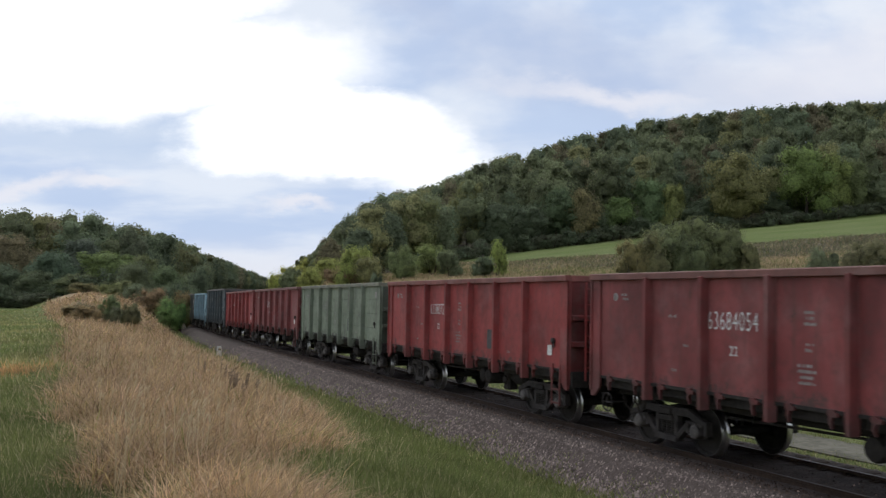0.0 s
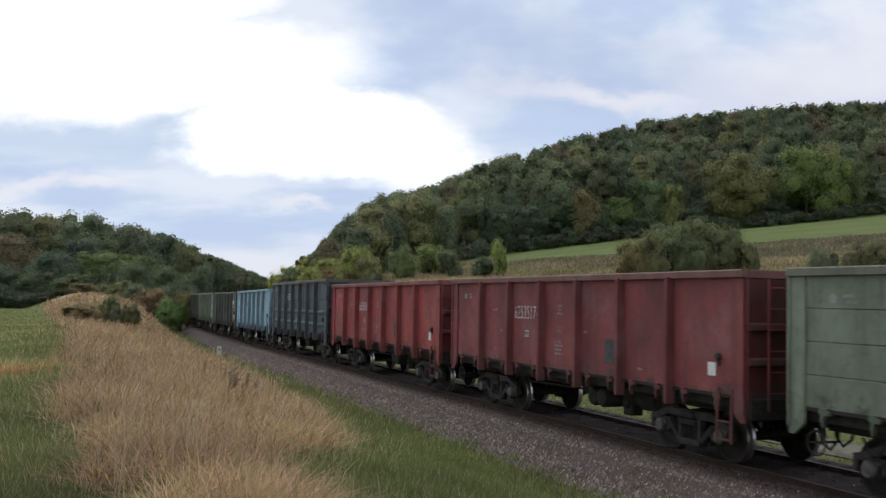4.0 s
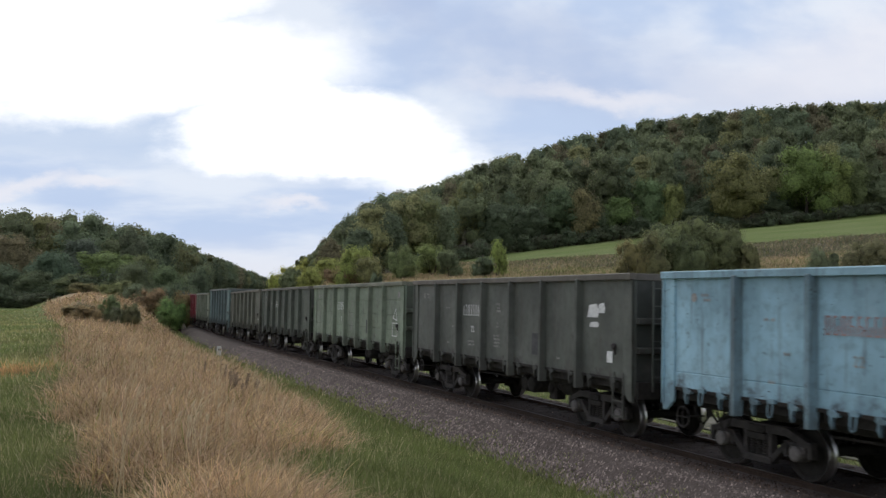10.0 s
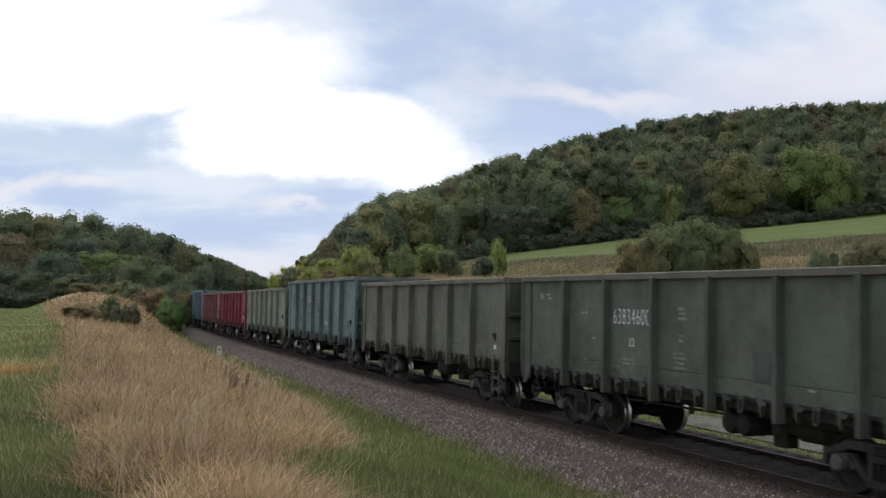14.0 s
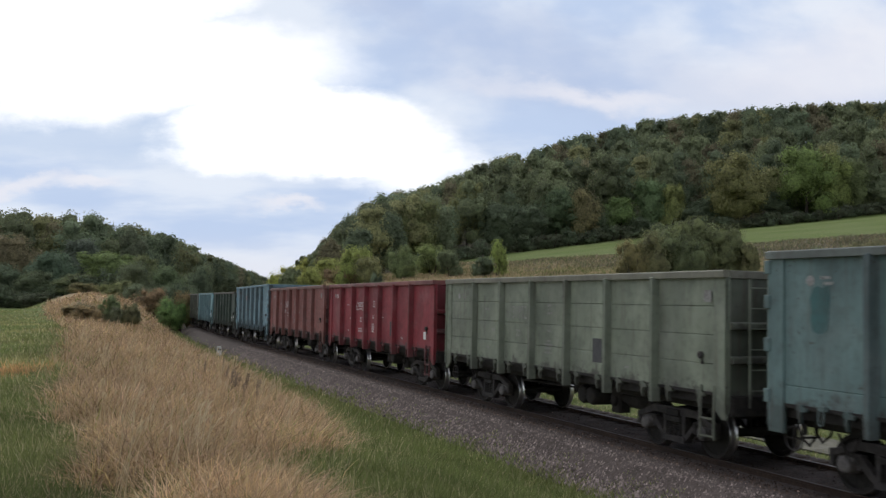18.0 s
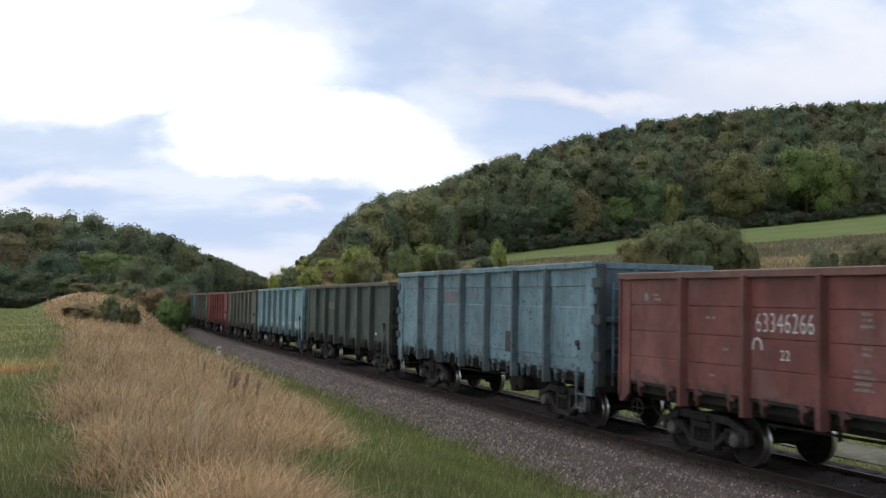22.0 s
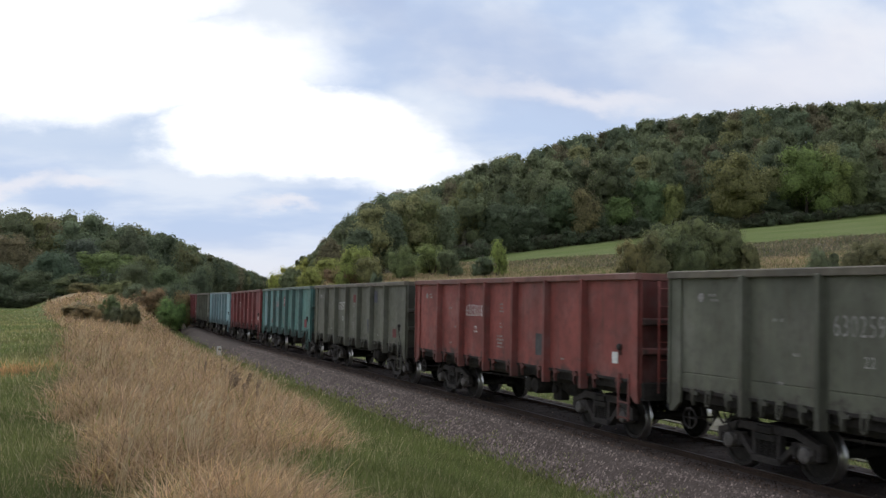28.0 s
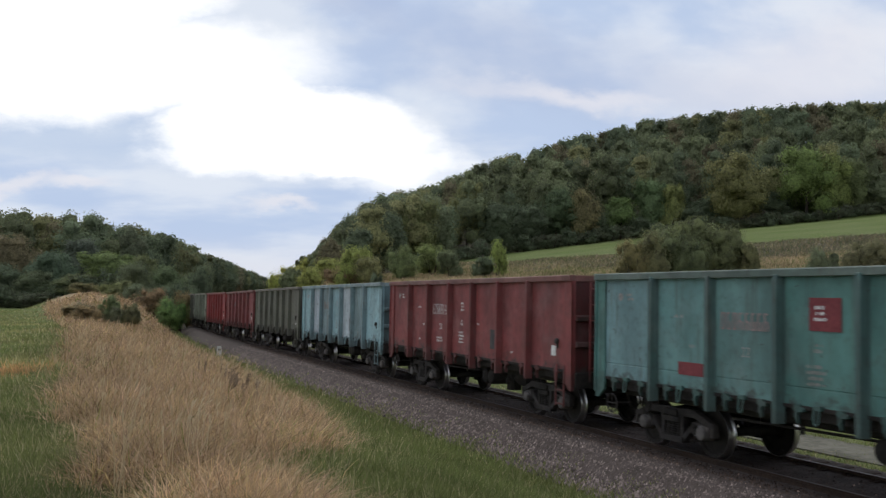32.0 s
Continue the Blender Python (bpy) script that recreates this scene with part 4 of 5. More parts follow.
        piece("chalk_mark", sh.mesh("chalk_mark", LETTER), root, Matrix.Translation((-2.35, face, 2.20)), "white chalk arch marking")
    if k == 15:
        sh = Shape()
        sh.box(-0.13, 0.0, -1.52, -1.30, -0.22, h + 0.06, 0.02)
        for z in (0.32, 1.12, 1.92):
            sh.box(-0.20, 0.16, -1.575, -1.50, z, z + 0.20, 0.02)
        column = sh.mesh("door_column", PAINT)
        for turn in (False, True):
            m = Matrix.Translation((-HALF, 0, BODY))
            piece("door_column", column, root, m if not turn else Matrix.Translation((HALF + 0.13, 0, BODY)), "blackened end-door column with hinge brackets", (0.045, 0.06, 0.065, 0.4))
    if k == 20:
        put("placard", "square", 0.05, face - 0.006, 2.92, label="faded red square")
        put("placard", "square", 5.2, face - 0.006, 1.72, label="faded red square")
        worn((2.9, 3.0, 0.5, 0.5), (2.1, 1.9, 0.55, 0.5), colour=(0.07, 0.075, 0.10), words="dark bluish repainted patch")
    WAGONS.append((k, root))


for number_in_train in sorted(TRAIN):
    build_wagon(number_in_train)


# ---- motion of the train ----
def run(t):
    """Metres that the train has rolled since the start."""
    return 0.106 + 8.3572 * t + 0.026533 * t * t - 0.0000637 * t ** 3


def wagon_pose(k, t):
    s = 17.057 + PITCH_M * k - run(t)
    a, b = beside(s - PIVOT, 0), beside(s + PIVOT, 0)
    x = (a - b).normalized()
    y = Vector((0, 0, 1)).cross(x).normalized()
    m = Matrix((x, y, x.cross(y))).transposed().to_4x4()
    return Matrix.Translation((a + b) / 2) @ m @ Matrix.Rotation(-CANT, 4, "X")


def motions():
    for k, root in WAGONS:
        walk(root, [(t, wagon_pose(k, t)) for t in range(33)])
    times = [i / 15 for i in range(int(CLIP * 15) + 1)]
    turns = [Matrix.Rotation(run(t) / 0.478, 4, "Y") for t in times]
    for wheel, x in WHEELS:
        at = Matrix.Translation((x, 0, 0.478))
        walk(wheel, [(t, at @ r) for t, r in zip(times, turns)])
    wind()


# ---- sky ahead: a far layer of cloud that drifts ----
def make_clouds():
    h, far = 290.0, 3600.0
    us, vs = np.linspace(-0.66, 0.66, 45), np.concatenate([np.linspace(-0.04, 0.08, 9), np.linspace(0.09, 0.62, 40)])
    gu, gv = np.meshgrid(us, vs)
    d = np.minimum(far, h / np.maximum(gv, 0.01))
    n, m = gu.shape
    i = np.arange(n * m).reshape(n, m)
    f = np.stack([i[:-1, :-1], i[:-1, 1:], i[1:, 1:], i[1:, :-1]], -1).reshape(-1, 4)
    mat = bpy.data.materials.new("cloud_layer")
    mat.use_nodes = True
    nt = mat.node_tree
    nt.nodes.remove(nt.nodes["Principled BSDF"])
    em = nt.nodes.new("ShaderNodeEmission")
    link(nt, em.outputs[0], nt.nodes["Material Output"].inputs[0])
    co = nt.nodes.new("ShaderNodeTexCoord")
    sep = nt.nodes.new("ShaderNodeSeparateXYZ")
    link(nt, co.outputs["Object"], sep.inputs[0])
    com = nt.nodes.new("ShaderNodeCombineXYZ")
    link(nt, math_node(nt, "DIVIDE", sep.outputs[0], sep.outputs[1]), com.inputs[0])
    link(nt, math_node(nt, "DIVIDE", sep.outputs[2], sep.outputs[1]), com.inputs[1])
    p = com.outputs[0]
    wob = nt.nodes.new("ShaderNodeTexNoise")
    wob.inputs["Scale"].default_value, wob.inputs["Detail"].default_value, wob.inputs["Roughness"].default_value = 7.0, 7.0, 0.58
    link(nt, mapped(nt, p, (1.0, 1.9, 1.0)), wob.inputs["Vector"])
    off = nt.nodes.new("ShaderNodeVectorMath")
    off.operation = "MULTIPLY_ADD"
    link(nt, wob.outputs["Color"], off.inputs[0])
    off.inputs[1].default_value = (0.15, 0.09, 0)
    add = nt.nodes.new("ShaderNodeVectorMath")
    add.operation = "SUBTRACT"
    link(nt, p, add.inputs[0])
    add.inputs[1].default_value = (0.075, 0.045, 0)
    link(nt, add.outputs[0], off.inputs[2])
    q = off.outputs[0]

    def bank(u, v, a, b, turn=0.0, soft=0.45):
        mp = nt.nodes.new("ShaderNodeMapping")
        mp.vector_type = "TEXTURE"
        mp.inputs["Location"].default_value, mp.inputs["Rotation"].default_value, mp.inputs["Scale"].default_value = (u, v, 0), (0, 0, turn), (a, b, 1)
        link(nt, q, mp.inputs["Vector"])
        ln = nt.nodes.new("ShaderNodeVectorMath")
        ln.operation = "LENGTH"
        link(nt, mp.outputs[0], ln.inputs[0])
        r = nt.nodes.new("ShaderNodeMapRange")
        r.interpolation_type = "SMOOTHSTEP"
        link(nt, ln.outputs["Value"], r.inputs[0])
        r.inputs[1].default_value, r.inputs[2].default_value, r.inputs[3].default_value, r.inputs[4].default_value = 1 + soft, 1 - soft, 0, 1
        return r.outputs[0]

    def union(items):
        out = items[0]
        for it in items[1:]:
            out = math_node(nt, "MAXIMUM", out, it)
        return out

    white = union([bank(-0.36, 0.250, 0.26, 0.058, 0.0, 0.28), bank(-0.115, 0.185, 0.15, 0.052, -0.38, 0.32), bank(-0.065, 0.140, 0.10, 0.022, -0.05, 0.3),
                   bank(-0.18, 0.165, 0.10, 0.045, 0.0, 0.25), bank(-0.36, 0.315, 0.17, 0.045, 0.0, 0.2)])
    grey = union([bank(0.13, 0.25, 0.15, 0.045, -0.15, 0.7), bank(0.35, 0.20, 0.16, 0.03, -0.2, 0.8), bank(-0.03, 0.30, 0.09, 0.02, -0.5, 0.7)])
    haze = bank(-0.34, 0.165, 0.14, 0.028, -0.1, 0.7)
    pale = union([bank(-0.16, 0.088, 0.035, 0.006, 0.0, 0.7), bank(0.43, 0.235, 0.13, 0.055, 0.1, 0.8), bank(-0.42, 0.115, 0.05, 0.007, 0, 0.8), bank(-0.35, 0.11, 0.04, 0.006, 0, 0.8),
                  bank(0.18, 0.215, 0.10, 0.010, -0.1, 0.9)])
    streak = noise_node(nt, mapped(nt, p, (2.0, 9.0, 1.0)), 2.4, 5.0, 0.5)
    puff = noise_node(nt, mapped(nt, p, (1.0, 1.7, 1.0), (3.3, 1.2, 0)), 6.5, 5.0, 0.5, 0.15)
    high = ramp(nt, math_node(nt, "DIVIDE", sep.outputs[2], sep.outputs[1]), 0.13, 0.22)
    blend = nt.nodes.new("ShaderNodeMix")
    link(nt, high, blend.inputs[0])
    link(nt, streak, blend.inputs[2])
    link(nt, puff, blend.inputs[3])
    base = mix_rgb(nt, ramp(nt, blend.outputs[0], 0.38, 0.63), (0.53, 0.645, 0.86), (0.77, 0.835, 0.945))
    base = mix_rgb(nt, math_node(nt, "MULTIPLY", grey, 0.62), base, (0.46, 0.55, 0.76))
    base = mix_rgb(nt, math_node(nt, "MULTIPLY", haze, 0.65), base, (0.52, 0.64, 0.84))
    base = mix_rgb(nt, math_node(nt, "MULTIPLY", pale, 0.7), base, (0.88, 0.87, 0.92))
    low = math_node(nt, "SUBTRACT", 1.0, ramp(nt, sep.outputs[2], 20.0, 260.0))
    base = mix_rgb(nt, math_node(nt, "MULTIPLY", low, 0.5), base, (0.80, 0.78, 0.83))
    col = mix_rgb(nt, white, base, (1.22, 1.22, 1.22))
    link(nt, col, em.inputs[0])
    me = bulk("cloud_layer", np.stack([gu * d, d, gv * d], -1).reshape(-1, 3), f[:, ::-1], mat)
    me.shade_smooth()
    ob = new("cloud_layer", me)
    ob.location = EYE
    return tagged(ob, "broken white and blue-grey overcast cloud", "sky", kind="structure")


CLOUDS = make_clouds()

# ---- woods, trees and bushes ----
RNG = np.random.default_rng(7)


def leaf_cards(pos, nrm, size, rng):
    """Small leaf sprays of about the given size, facing roughly along nrm."""
    n = len(pos)
    nn = nrm + rng.normal(0, 0.30, (n, 3))
    nn /= np.linalg.norm(nn, axis=1)[:, None] + 1e-9
    t = np.cross(nn, rng.normal(0, 1, (n, 3)))
    t /= np.linalg.norm(t, axis=1)[:, None] + 1e-9
    b = np.cross(nn, t)
    s = (size * rng.uniform(0.6, 1.35, n))[:, None]
    k = rng.uniform(-0.3, 0.3, n)[:, None]
    v = np.stack([pos - t * s * 0.45 - b * s * 0.3, pos + t * s * 0.45 - b * s * 0.3, pos + b * s * 0.5 + t * s * k], 1)
    f = np.arange(n * 3).reshape(n, 3)
    return v.reshape(-1, 3), f


def crown_points(n, rng, lobes, width, height, base, clump=(0.20, 0.33), dome=0.0):
    """Points over a crown of uneven lobes, and the way out of it."""
    c = []
    for i in range(lobes):
        a, r = rng.uniform(0, 6.283), width * 0.5 * math.sqrt(rng.uniform(0.02, 0.45))
        hh = base + (height - base) * rng.uniform(0.12, 0.87)
        rad = width * rng.uniform(*clump) * (1.15 - 0.45 * (hh - base) / (height - base))
        c.append((r * math.cos(a), r * math.sin(a), hh, rad))
    c.append((0, 0, height - width * 0.22, width * 0.22))
    if dome:
        c.append((0, 0, base + (height - base) * 0.55, min(width, height - base) * dome))
    c = np.array(c)
    k = rng.choice(len(c), n, p=c[:, 3] ** 2 / (c[:, 3] ** 2).sum())
    d = rng.normal(0, 1, (n, 3))
    d /= np.linalg.norm(d, axis=1)[:, None]
    rr = c[k, 3] * (1 - 0.30 * rng.uniform(0, 1, n) ** 1.5) * (1 + 0.18 * np.sin(d[:, 0] * 6 + k) * np.cos(d[:, 2] * 7 + d[:, 1] * 5 + k * 2))
    p = c[k, :3] + d * rr[:, None]
    p[:, 2] = np.clip(p[:, 2], base * 0.7 + 0.05, height)
    return p, d, c


def lump():
    """A small rounded lump: the corners, edges and faces of a cube drawn out to a ball."""
    at, quads = {}, []
    for axis in range(3):
        for side in (-1, 1):
            for i in (-1, 0):
                for j in (-1, 0):
                    q = []
                    for a, b in ((i, j), (i + 1, j), (i + 1, j + 1), (i, j + 1)):
                        p = [a, b]
                        p.insert(axis, side)
                        q.append(at.setdefault(tuple(p), len(at)))
                    quads.append(q if (side > 0) == (axis != 1) else q[::-1])
    v = [Vector(p).normalized() for p in at]
    return np.array(v), np.array([t for a, b, c, d in quads for t in ((a, b, c), (a, c, d))])


LUMP_V, LUMP_F = lump()


def with_core(v, f, p, d, c, rng, at=(0, 0, 0), fill=0.40):
    """Leaf sprays over the dense leafy mass of each lobe; all lie along the crown's rounded surface."""
    n, k = len(c), len(LUMP_V)
    core = LUMP_V[None] * rng.uniform(0.84, 1.10, (n, k, 1)) * c[:, 3, None, None] * fill + c[:, None, :3]
    g = (LUMP_F[None] + (np.arange(n) * k)[:, None, None]).reshape(-1, 3) + len(v)
    mid = np.append(c[:, :2].mean(0), c[:, 2].mean() * 0.6)

    def soft(q, way, rough):
        out = q - mid
        out = way * 0.30 + out / (np.linalg.norm(out, axis=1)[:, None] + 1e-9) * 0.70 + rng.normal(0, rough, q.shape)
        return out / (np.linalg.norm(out, axis=1)[:, None] + 1e-9)

    core = core.reshape(-1, 3)
    nrm = np.concatenate([np.repeat(soft(p, d, 0.14), 3, 0), soft(core, np.tile(LUMP_V, (n, 1)), 0.05)])
    return np.concatenate([v, core + np.array(at)]), np.concatenate([f, g]), nrm


TREE_MESH = []


def tree_meshes():
    for i in range(6):
        rng = np.random.default_rng(40 + i)
        w, h = 0.85, 1.0
        p, d, c = crown_points(7500, rng, 26, w, h, 0.03, (0.12, 0.21), 0.40)
        v, f, nrm = with_core(*leaf_cards(p, d, 0.029, rng), p, d, c, rng, fill=0.64)
        v[:, :2] /= np.ptp(v[:, 0])
        crown = bulk("crown", v, f, LEAF, None, nrm)
        sh = Shape()
        sh.tube([(0, 0, -0.03), (0.004, 0, 0.15), (-0.008, 0.01, 0.45), (0.01, 0, 0.85)], [0.03, 0.022, 0.016, 0.004], 7)
        for j in range(5):
            a, z = rng.uniform(0, 6.28), rng.uniform(0.18, 0.5)
            e = (w * 0.33 * math.cos(a), w * 0.33 * math.sin(a), z + rng.uniform(0.15, 0.3))
            sh.tube([(0, 0, z), (e[0] * 0.5, e[1] * 0.5, z + 0.1), e], [0.012, 0.008, 0.003], 5)
        TREE_MESH.append((crown, sh.mesh("trunk", BARK)))


tree_meshes()
BUSH_MESH = []


def bush_meshes():
    """Four dense bushes for the bank, then four thin ones for far scrub."""
    for i in range(8):
        rng = np.random.default_rng(70 + i)
        p, d, c = crown_points(7000 if i < 4 else 1000, rng, 26, 1.0, 0.8, 0.03, (0.15, 0.29))
        v, f, nrm = with_core(*leaf_cards(p, d, 0.026 if i < 4 else 0.06, rng), p, d, c, rng, fill=0.55 if i < 4 else 0.36)
        crown = bulk("foliage", v, f, LEAF, None, nrm)
        sh = Shape()
        for j in range(6):
            a = rng.uniform(0, 6.28)
            r = rng.uniform(0.1, 0.3)
            sh.tube([(0.03 * math.cos(a), 0.03 * math.sin(a), -0.05), (r * 0.5 * math.cos(a), r * 0.5 * math.sin(a), 0.2), (r * math.cos(a), r * math.sin(a), 0.5)], [0.016, 0.011, 0.004], 5)
        BUSH_MESH.append((crown, sh.mesh("stem_base", BARK)))


bush_meshes()
DEEP, MID, LIME, OCHRE, RUST, DIM = (0.72, 0.84, 0.76, 1), (0.88, 0.96, 0.82, 1), (1.25, 1.3, 0.8, 1), (1.35, 1.12, 0.8, 1), (1.45, 0.95, 0.8, 1), (0.68, 0.72, 0.68, 1)


def ground_at(x, y):
    return float(terrain(np.array([x]), np.array([y]))[0])


def tree(x, y, height, tint, i, name="tree", label="", width=None, group="", thin=False):
    crown, trunk = TREE_MESH[i % 6] if name != "bush" else BUSH_MESH[i % 4 + (4 if thin else 0)]
    root = new(name)
    root.matrix_basis = Matrix.Translation((x, y, ground_at(x, y) - 0.05)) @ Matrix.Rotation(i * 2.4, 4, "Z")
    tagged(root, label, "bush" if name == "bush" else "tree", group)
    m = Matrix.Diagonal((width or height, width or height, height if name != "bush" else height / 0.8, 1))
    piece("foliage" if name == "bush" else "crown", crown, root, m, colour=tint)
    piece("stem_base" if name == "bush" else "trunk", trunk, root, m)
    return root


def woods(name, pts, label, seed, bearing, sky, deep=0.0):
    """A far wood as one sheet of rounded leafy crowns that rise to its skyline."""
    rng = np.random.default_rng(seed)
    vs, fs, ts, ns, k = [], [], [], [], 0
    for (x, y), g in zip(pts, terrain(pts[:, 0], pts[:, 1])):
        far = math.hypot(x, y) / 200
        h, w = rng.uniform(9.0, 17.0), rng.uniform(7.5, 12.0)
        top = float(np.interp(x / y, bearing, sky)) * y + EYE.z - g
        if deep == 0 or y > float(np.interp(x / y, HILL_BEARING, HILL_EDGE)) + deep:
            h = min(max(h, top * rng.uniform(0.96, 1.05)), 19)
        h = max(min(h, top * rng.uniform(0.97, 1.06)), 2.0)
        w = min(w, h * 0.8)
        p, d, c = crown_points(int(np.clip(1900 / far ** 1.5, 350, 2300)), rng, 11, w, h, h * 0.05, (0.15, 0.24), 0.42)
        v, f, nrm = with_core(*leaf_cards(p, d, 0.47 * far, rng), p, d, c, rng, fill=0.64)
        tone, hue = rng.uniform(0.62, 1.15), rng.uniform(0, 1)
        hue_c = (1.30, 1.22, 0.85) if hue > 0.88 else (1.22, 1.02, 0.9) if hue > 0.76 else (0.86, 1.0, 0.88) if hue < 0.3 else (0.98, 1.05, 0.84)
        vs.append(v + np.array((x, y, g)))
        fs.append(f + k)
        ns.append(nrm)
        ts.append(np.broadcast_to(np.array(hue_c) * tone, v.shape))
        k += len(v)
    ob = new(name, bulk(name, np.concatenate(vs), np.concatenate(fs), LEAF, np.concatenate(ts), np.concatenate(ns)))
    return tagged(ob, label, "woods", kind="stuff")


# bearing, elevation of the top, width as an angle, steps behind the wood's edge, tint, words
RIM_TREES = [
    (0.308, 0.152, 0.073, 2, (1.22, 1.12, 0.72, 1), "broad olive-brown"), (0.382, 0.158, 0.070, 2, (1.10, 1.36, 0.68, 1), "broad yellow-green"),
    (0.411, 0.150, 0.036, 1, (1.26, 1.40, 0.70, 1), "slim lime-green"), (0.432, 0.144, 0.042, 2, (0.92, 1.02, 0.68, 1), "dull green"),
    (0.1455, 0.112, 0.046, 2, (1.28, 1.06, 0.80, 1), "brownish"), (0.187, 0.103, 0.046, 2, (0.98, 1.28, 0.72, 1), "fresh green"),
    (0.219, 0.123, 0.042, 4, (0.85, 1.12, 0.80, 1), "green"), (0.241, 0.117, 0.032, 2, (1.25, 1.28, 0.70, 1), "yellow-green"),
    (0.118, 0.113, 0.054, 5, (0.78, 0.98, 0.80, 1), "dark green"), (0.086, 0.094, 0.054, 3, DEEP, "dark green"),
    (0.052, 0.098, 0.048, 4, DEEP, "dark green"), (0.025, 0.121, 0.042, 14, (1.20, 1.15, 0.75, 1), "yellowing"),
    (-0.030, 0.102, 0.056, 6, (1.08, 1.10, 0.72, 1), "olive-green"), (-0.008, 0.093, 0.048, 4, MID, "green"),
    (-0.062, 0.088, 0.052, 4, DEEP, "dark green"), (-0.090, 0.072, 0.036, 3, DEEP, "dark green"),
    (0.268, 0.100, 0.048, 2, DEEP, "dark green"), (0.346, 0.108, 0.040, 5, DEEP, "dark green"), (0.462, 0.130, 0.050, 2, MID, "green"),
    (0.163, 0.095, 0.036, 1, DEEP, "dark green"), (0.205, 0.082, 0.032, 0, DEEP, "dark green"),
]


def right_wood():
    rng = np.random.default_rng(11)
    pts = []
    for u in np.arange(-0.15, 0.53, 0.031):
        edge = float(np.interp(u, HILL_BEARING, HILL_EDGE))
        for j, d in enumerate(np.arange(edge + 7, edge + 118, 10.4)):
            uu = u + rng.uniform(-0.012, 0.012) + (0.0155 if j % 2 else 0)
            dd = d + rng.uniform(-2.5, 2.5)
            pts.append((uu * dd, dd))
    for u in np.arange(-0.12, 0.53, 0.0125):
        d = float(np.interp(u, HILL_BEARING, HILL_EDGE)) + 96 + rng.uniform(-5, 5)
        pts.append(((u + rng.uniform(-0.004, 0.004)) * d, d))
    woods("wooded_hillside", np.array(pts), "dense dark green mixed wood covering a hillside", 3, CREST_BEARING, CREST, 82)
    for i, (u, top, wide, back, tint, words) in enumerate(RIM_TREES):
        d = float(np.interp(u, HILL_BEARING, HILL_EDGE)) + back
        x = u * d
        tree(x, d, top * d + EYE.z - ground_at(x, d), tint, i, label=f"{words} broadleaf tree at the edge of the wood", width=wide * d * 1.06, group="trees at the edge of the wood")
    # scrub under the rim
    for i in range(70):
        u = -0.03 + 0.53 * i / 69
        d = float(np.interp(u, HILL_BEARING, HILL_EDGE)) - 1.5 + rng.uniform(-1, 1)
        w = rng.uniform(3, 5)
        tree(u * d, d, rng.uniform(1.8, 3.4), DIM if i % 3 else DEEP, i, "bush", "dark scrub along the foot of the wood", w, "scrub along the wood", True)


LEFT_BEARING = (-0.60, -0.4636, -0.36, -0.32, -0.286, -0.256, -0.227, -0.20, -0.183)
LEFT_EDGE = (150.0, 150.0, 150.0, 170.0, 205.0, 255.0, 335.0, 470.0, 640.0)
LEFT_SKY_BEARING = (-0.60, -0.43, -0.404, -0.375, -0.351, -0.3465, -0.339, -0.3276, -0.316, -0.311, -0.292, -0.277, -0.26, -0.23, -0.2034, -0.1857)
LEFT_SKY = (0.085, 0.087, 0.083, 0.0875, 0.078, 0.061, 0.070, 0.075, 0.070, 0.060, 0.063, 0.052, 0.044, 0.0355, 0.0237, 0.0166)
# bearing, elevation of the top, width as an angle, distance, tint, words
FIELD_TREES = [
    (-0.462, 0.034, 0.060, 138, (0.78, 0.92, 0.85, 1), "dark green"), (-0.446, 0.066, 0.058, 145, (1.22, 0.98, 0.85, 1), "brownish"),
    (-0.408, 0.047, 0.056, 138, (0.74, 0.95, 0.92, 1), "round bluish green"), (-0.376, 0.060, 0.050, 148, (0.72, 0.80, 0.90, 1), "dark"),
    (-0.351, 0.046, 0.060, 136, (1.08, 1.30, 0.74, 1), "light green"), (-0.318, 0.043, 0.046, 142, (1.02, 1.06, 0.75, 1), "olive-green"),
    (-0.328, 0.072, 0.038, 158, (0.85, 0.90, 0.85, 1), "open-crowned dark"), (-0.292, 0.031, 0.052, 140, (0.88, 1.06, 0.80, 1), "green"),
    (-0.268, 0.024, 0.040, 146, (0.92, 1.02, 0.82, 1), "green"), (-0.425, 0.026, 0.046, 134, (0.9, 1.0, 0.85, 1), "low dark"), (-0.384, 0.022, 0.05, 132, (1.0, 1.05, 0.8, 1), "low green"),
    (-0.50, 0.070, 0.060, 145, DEEP, "dark green"),
]


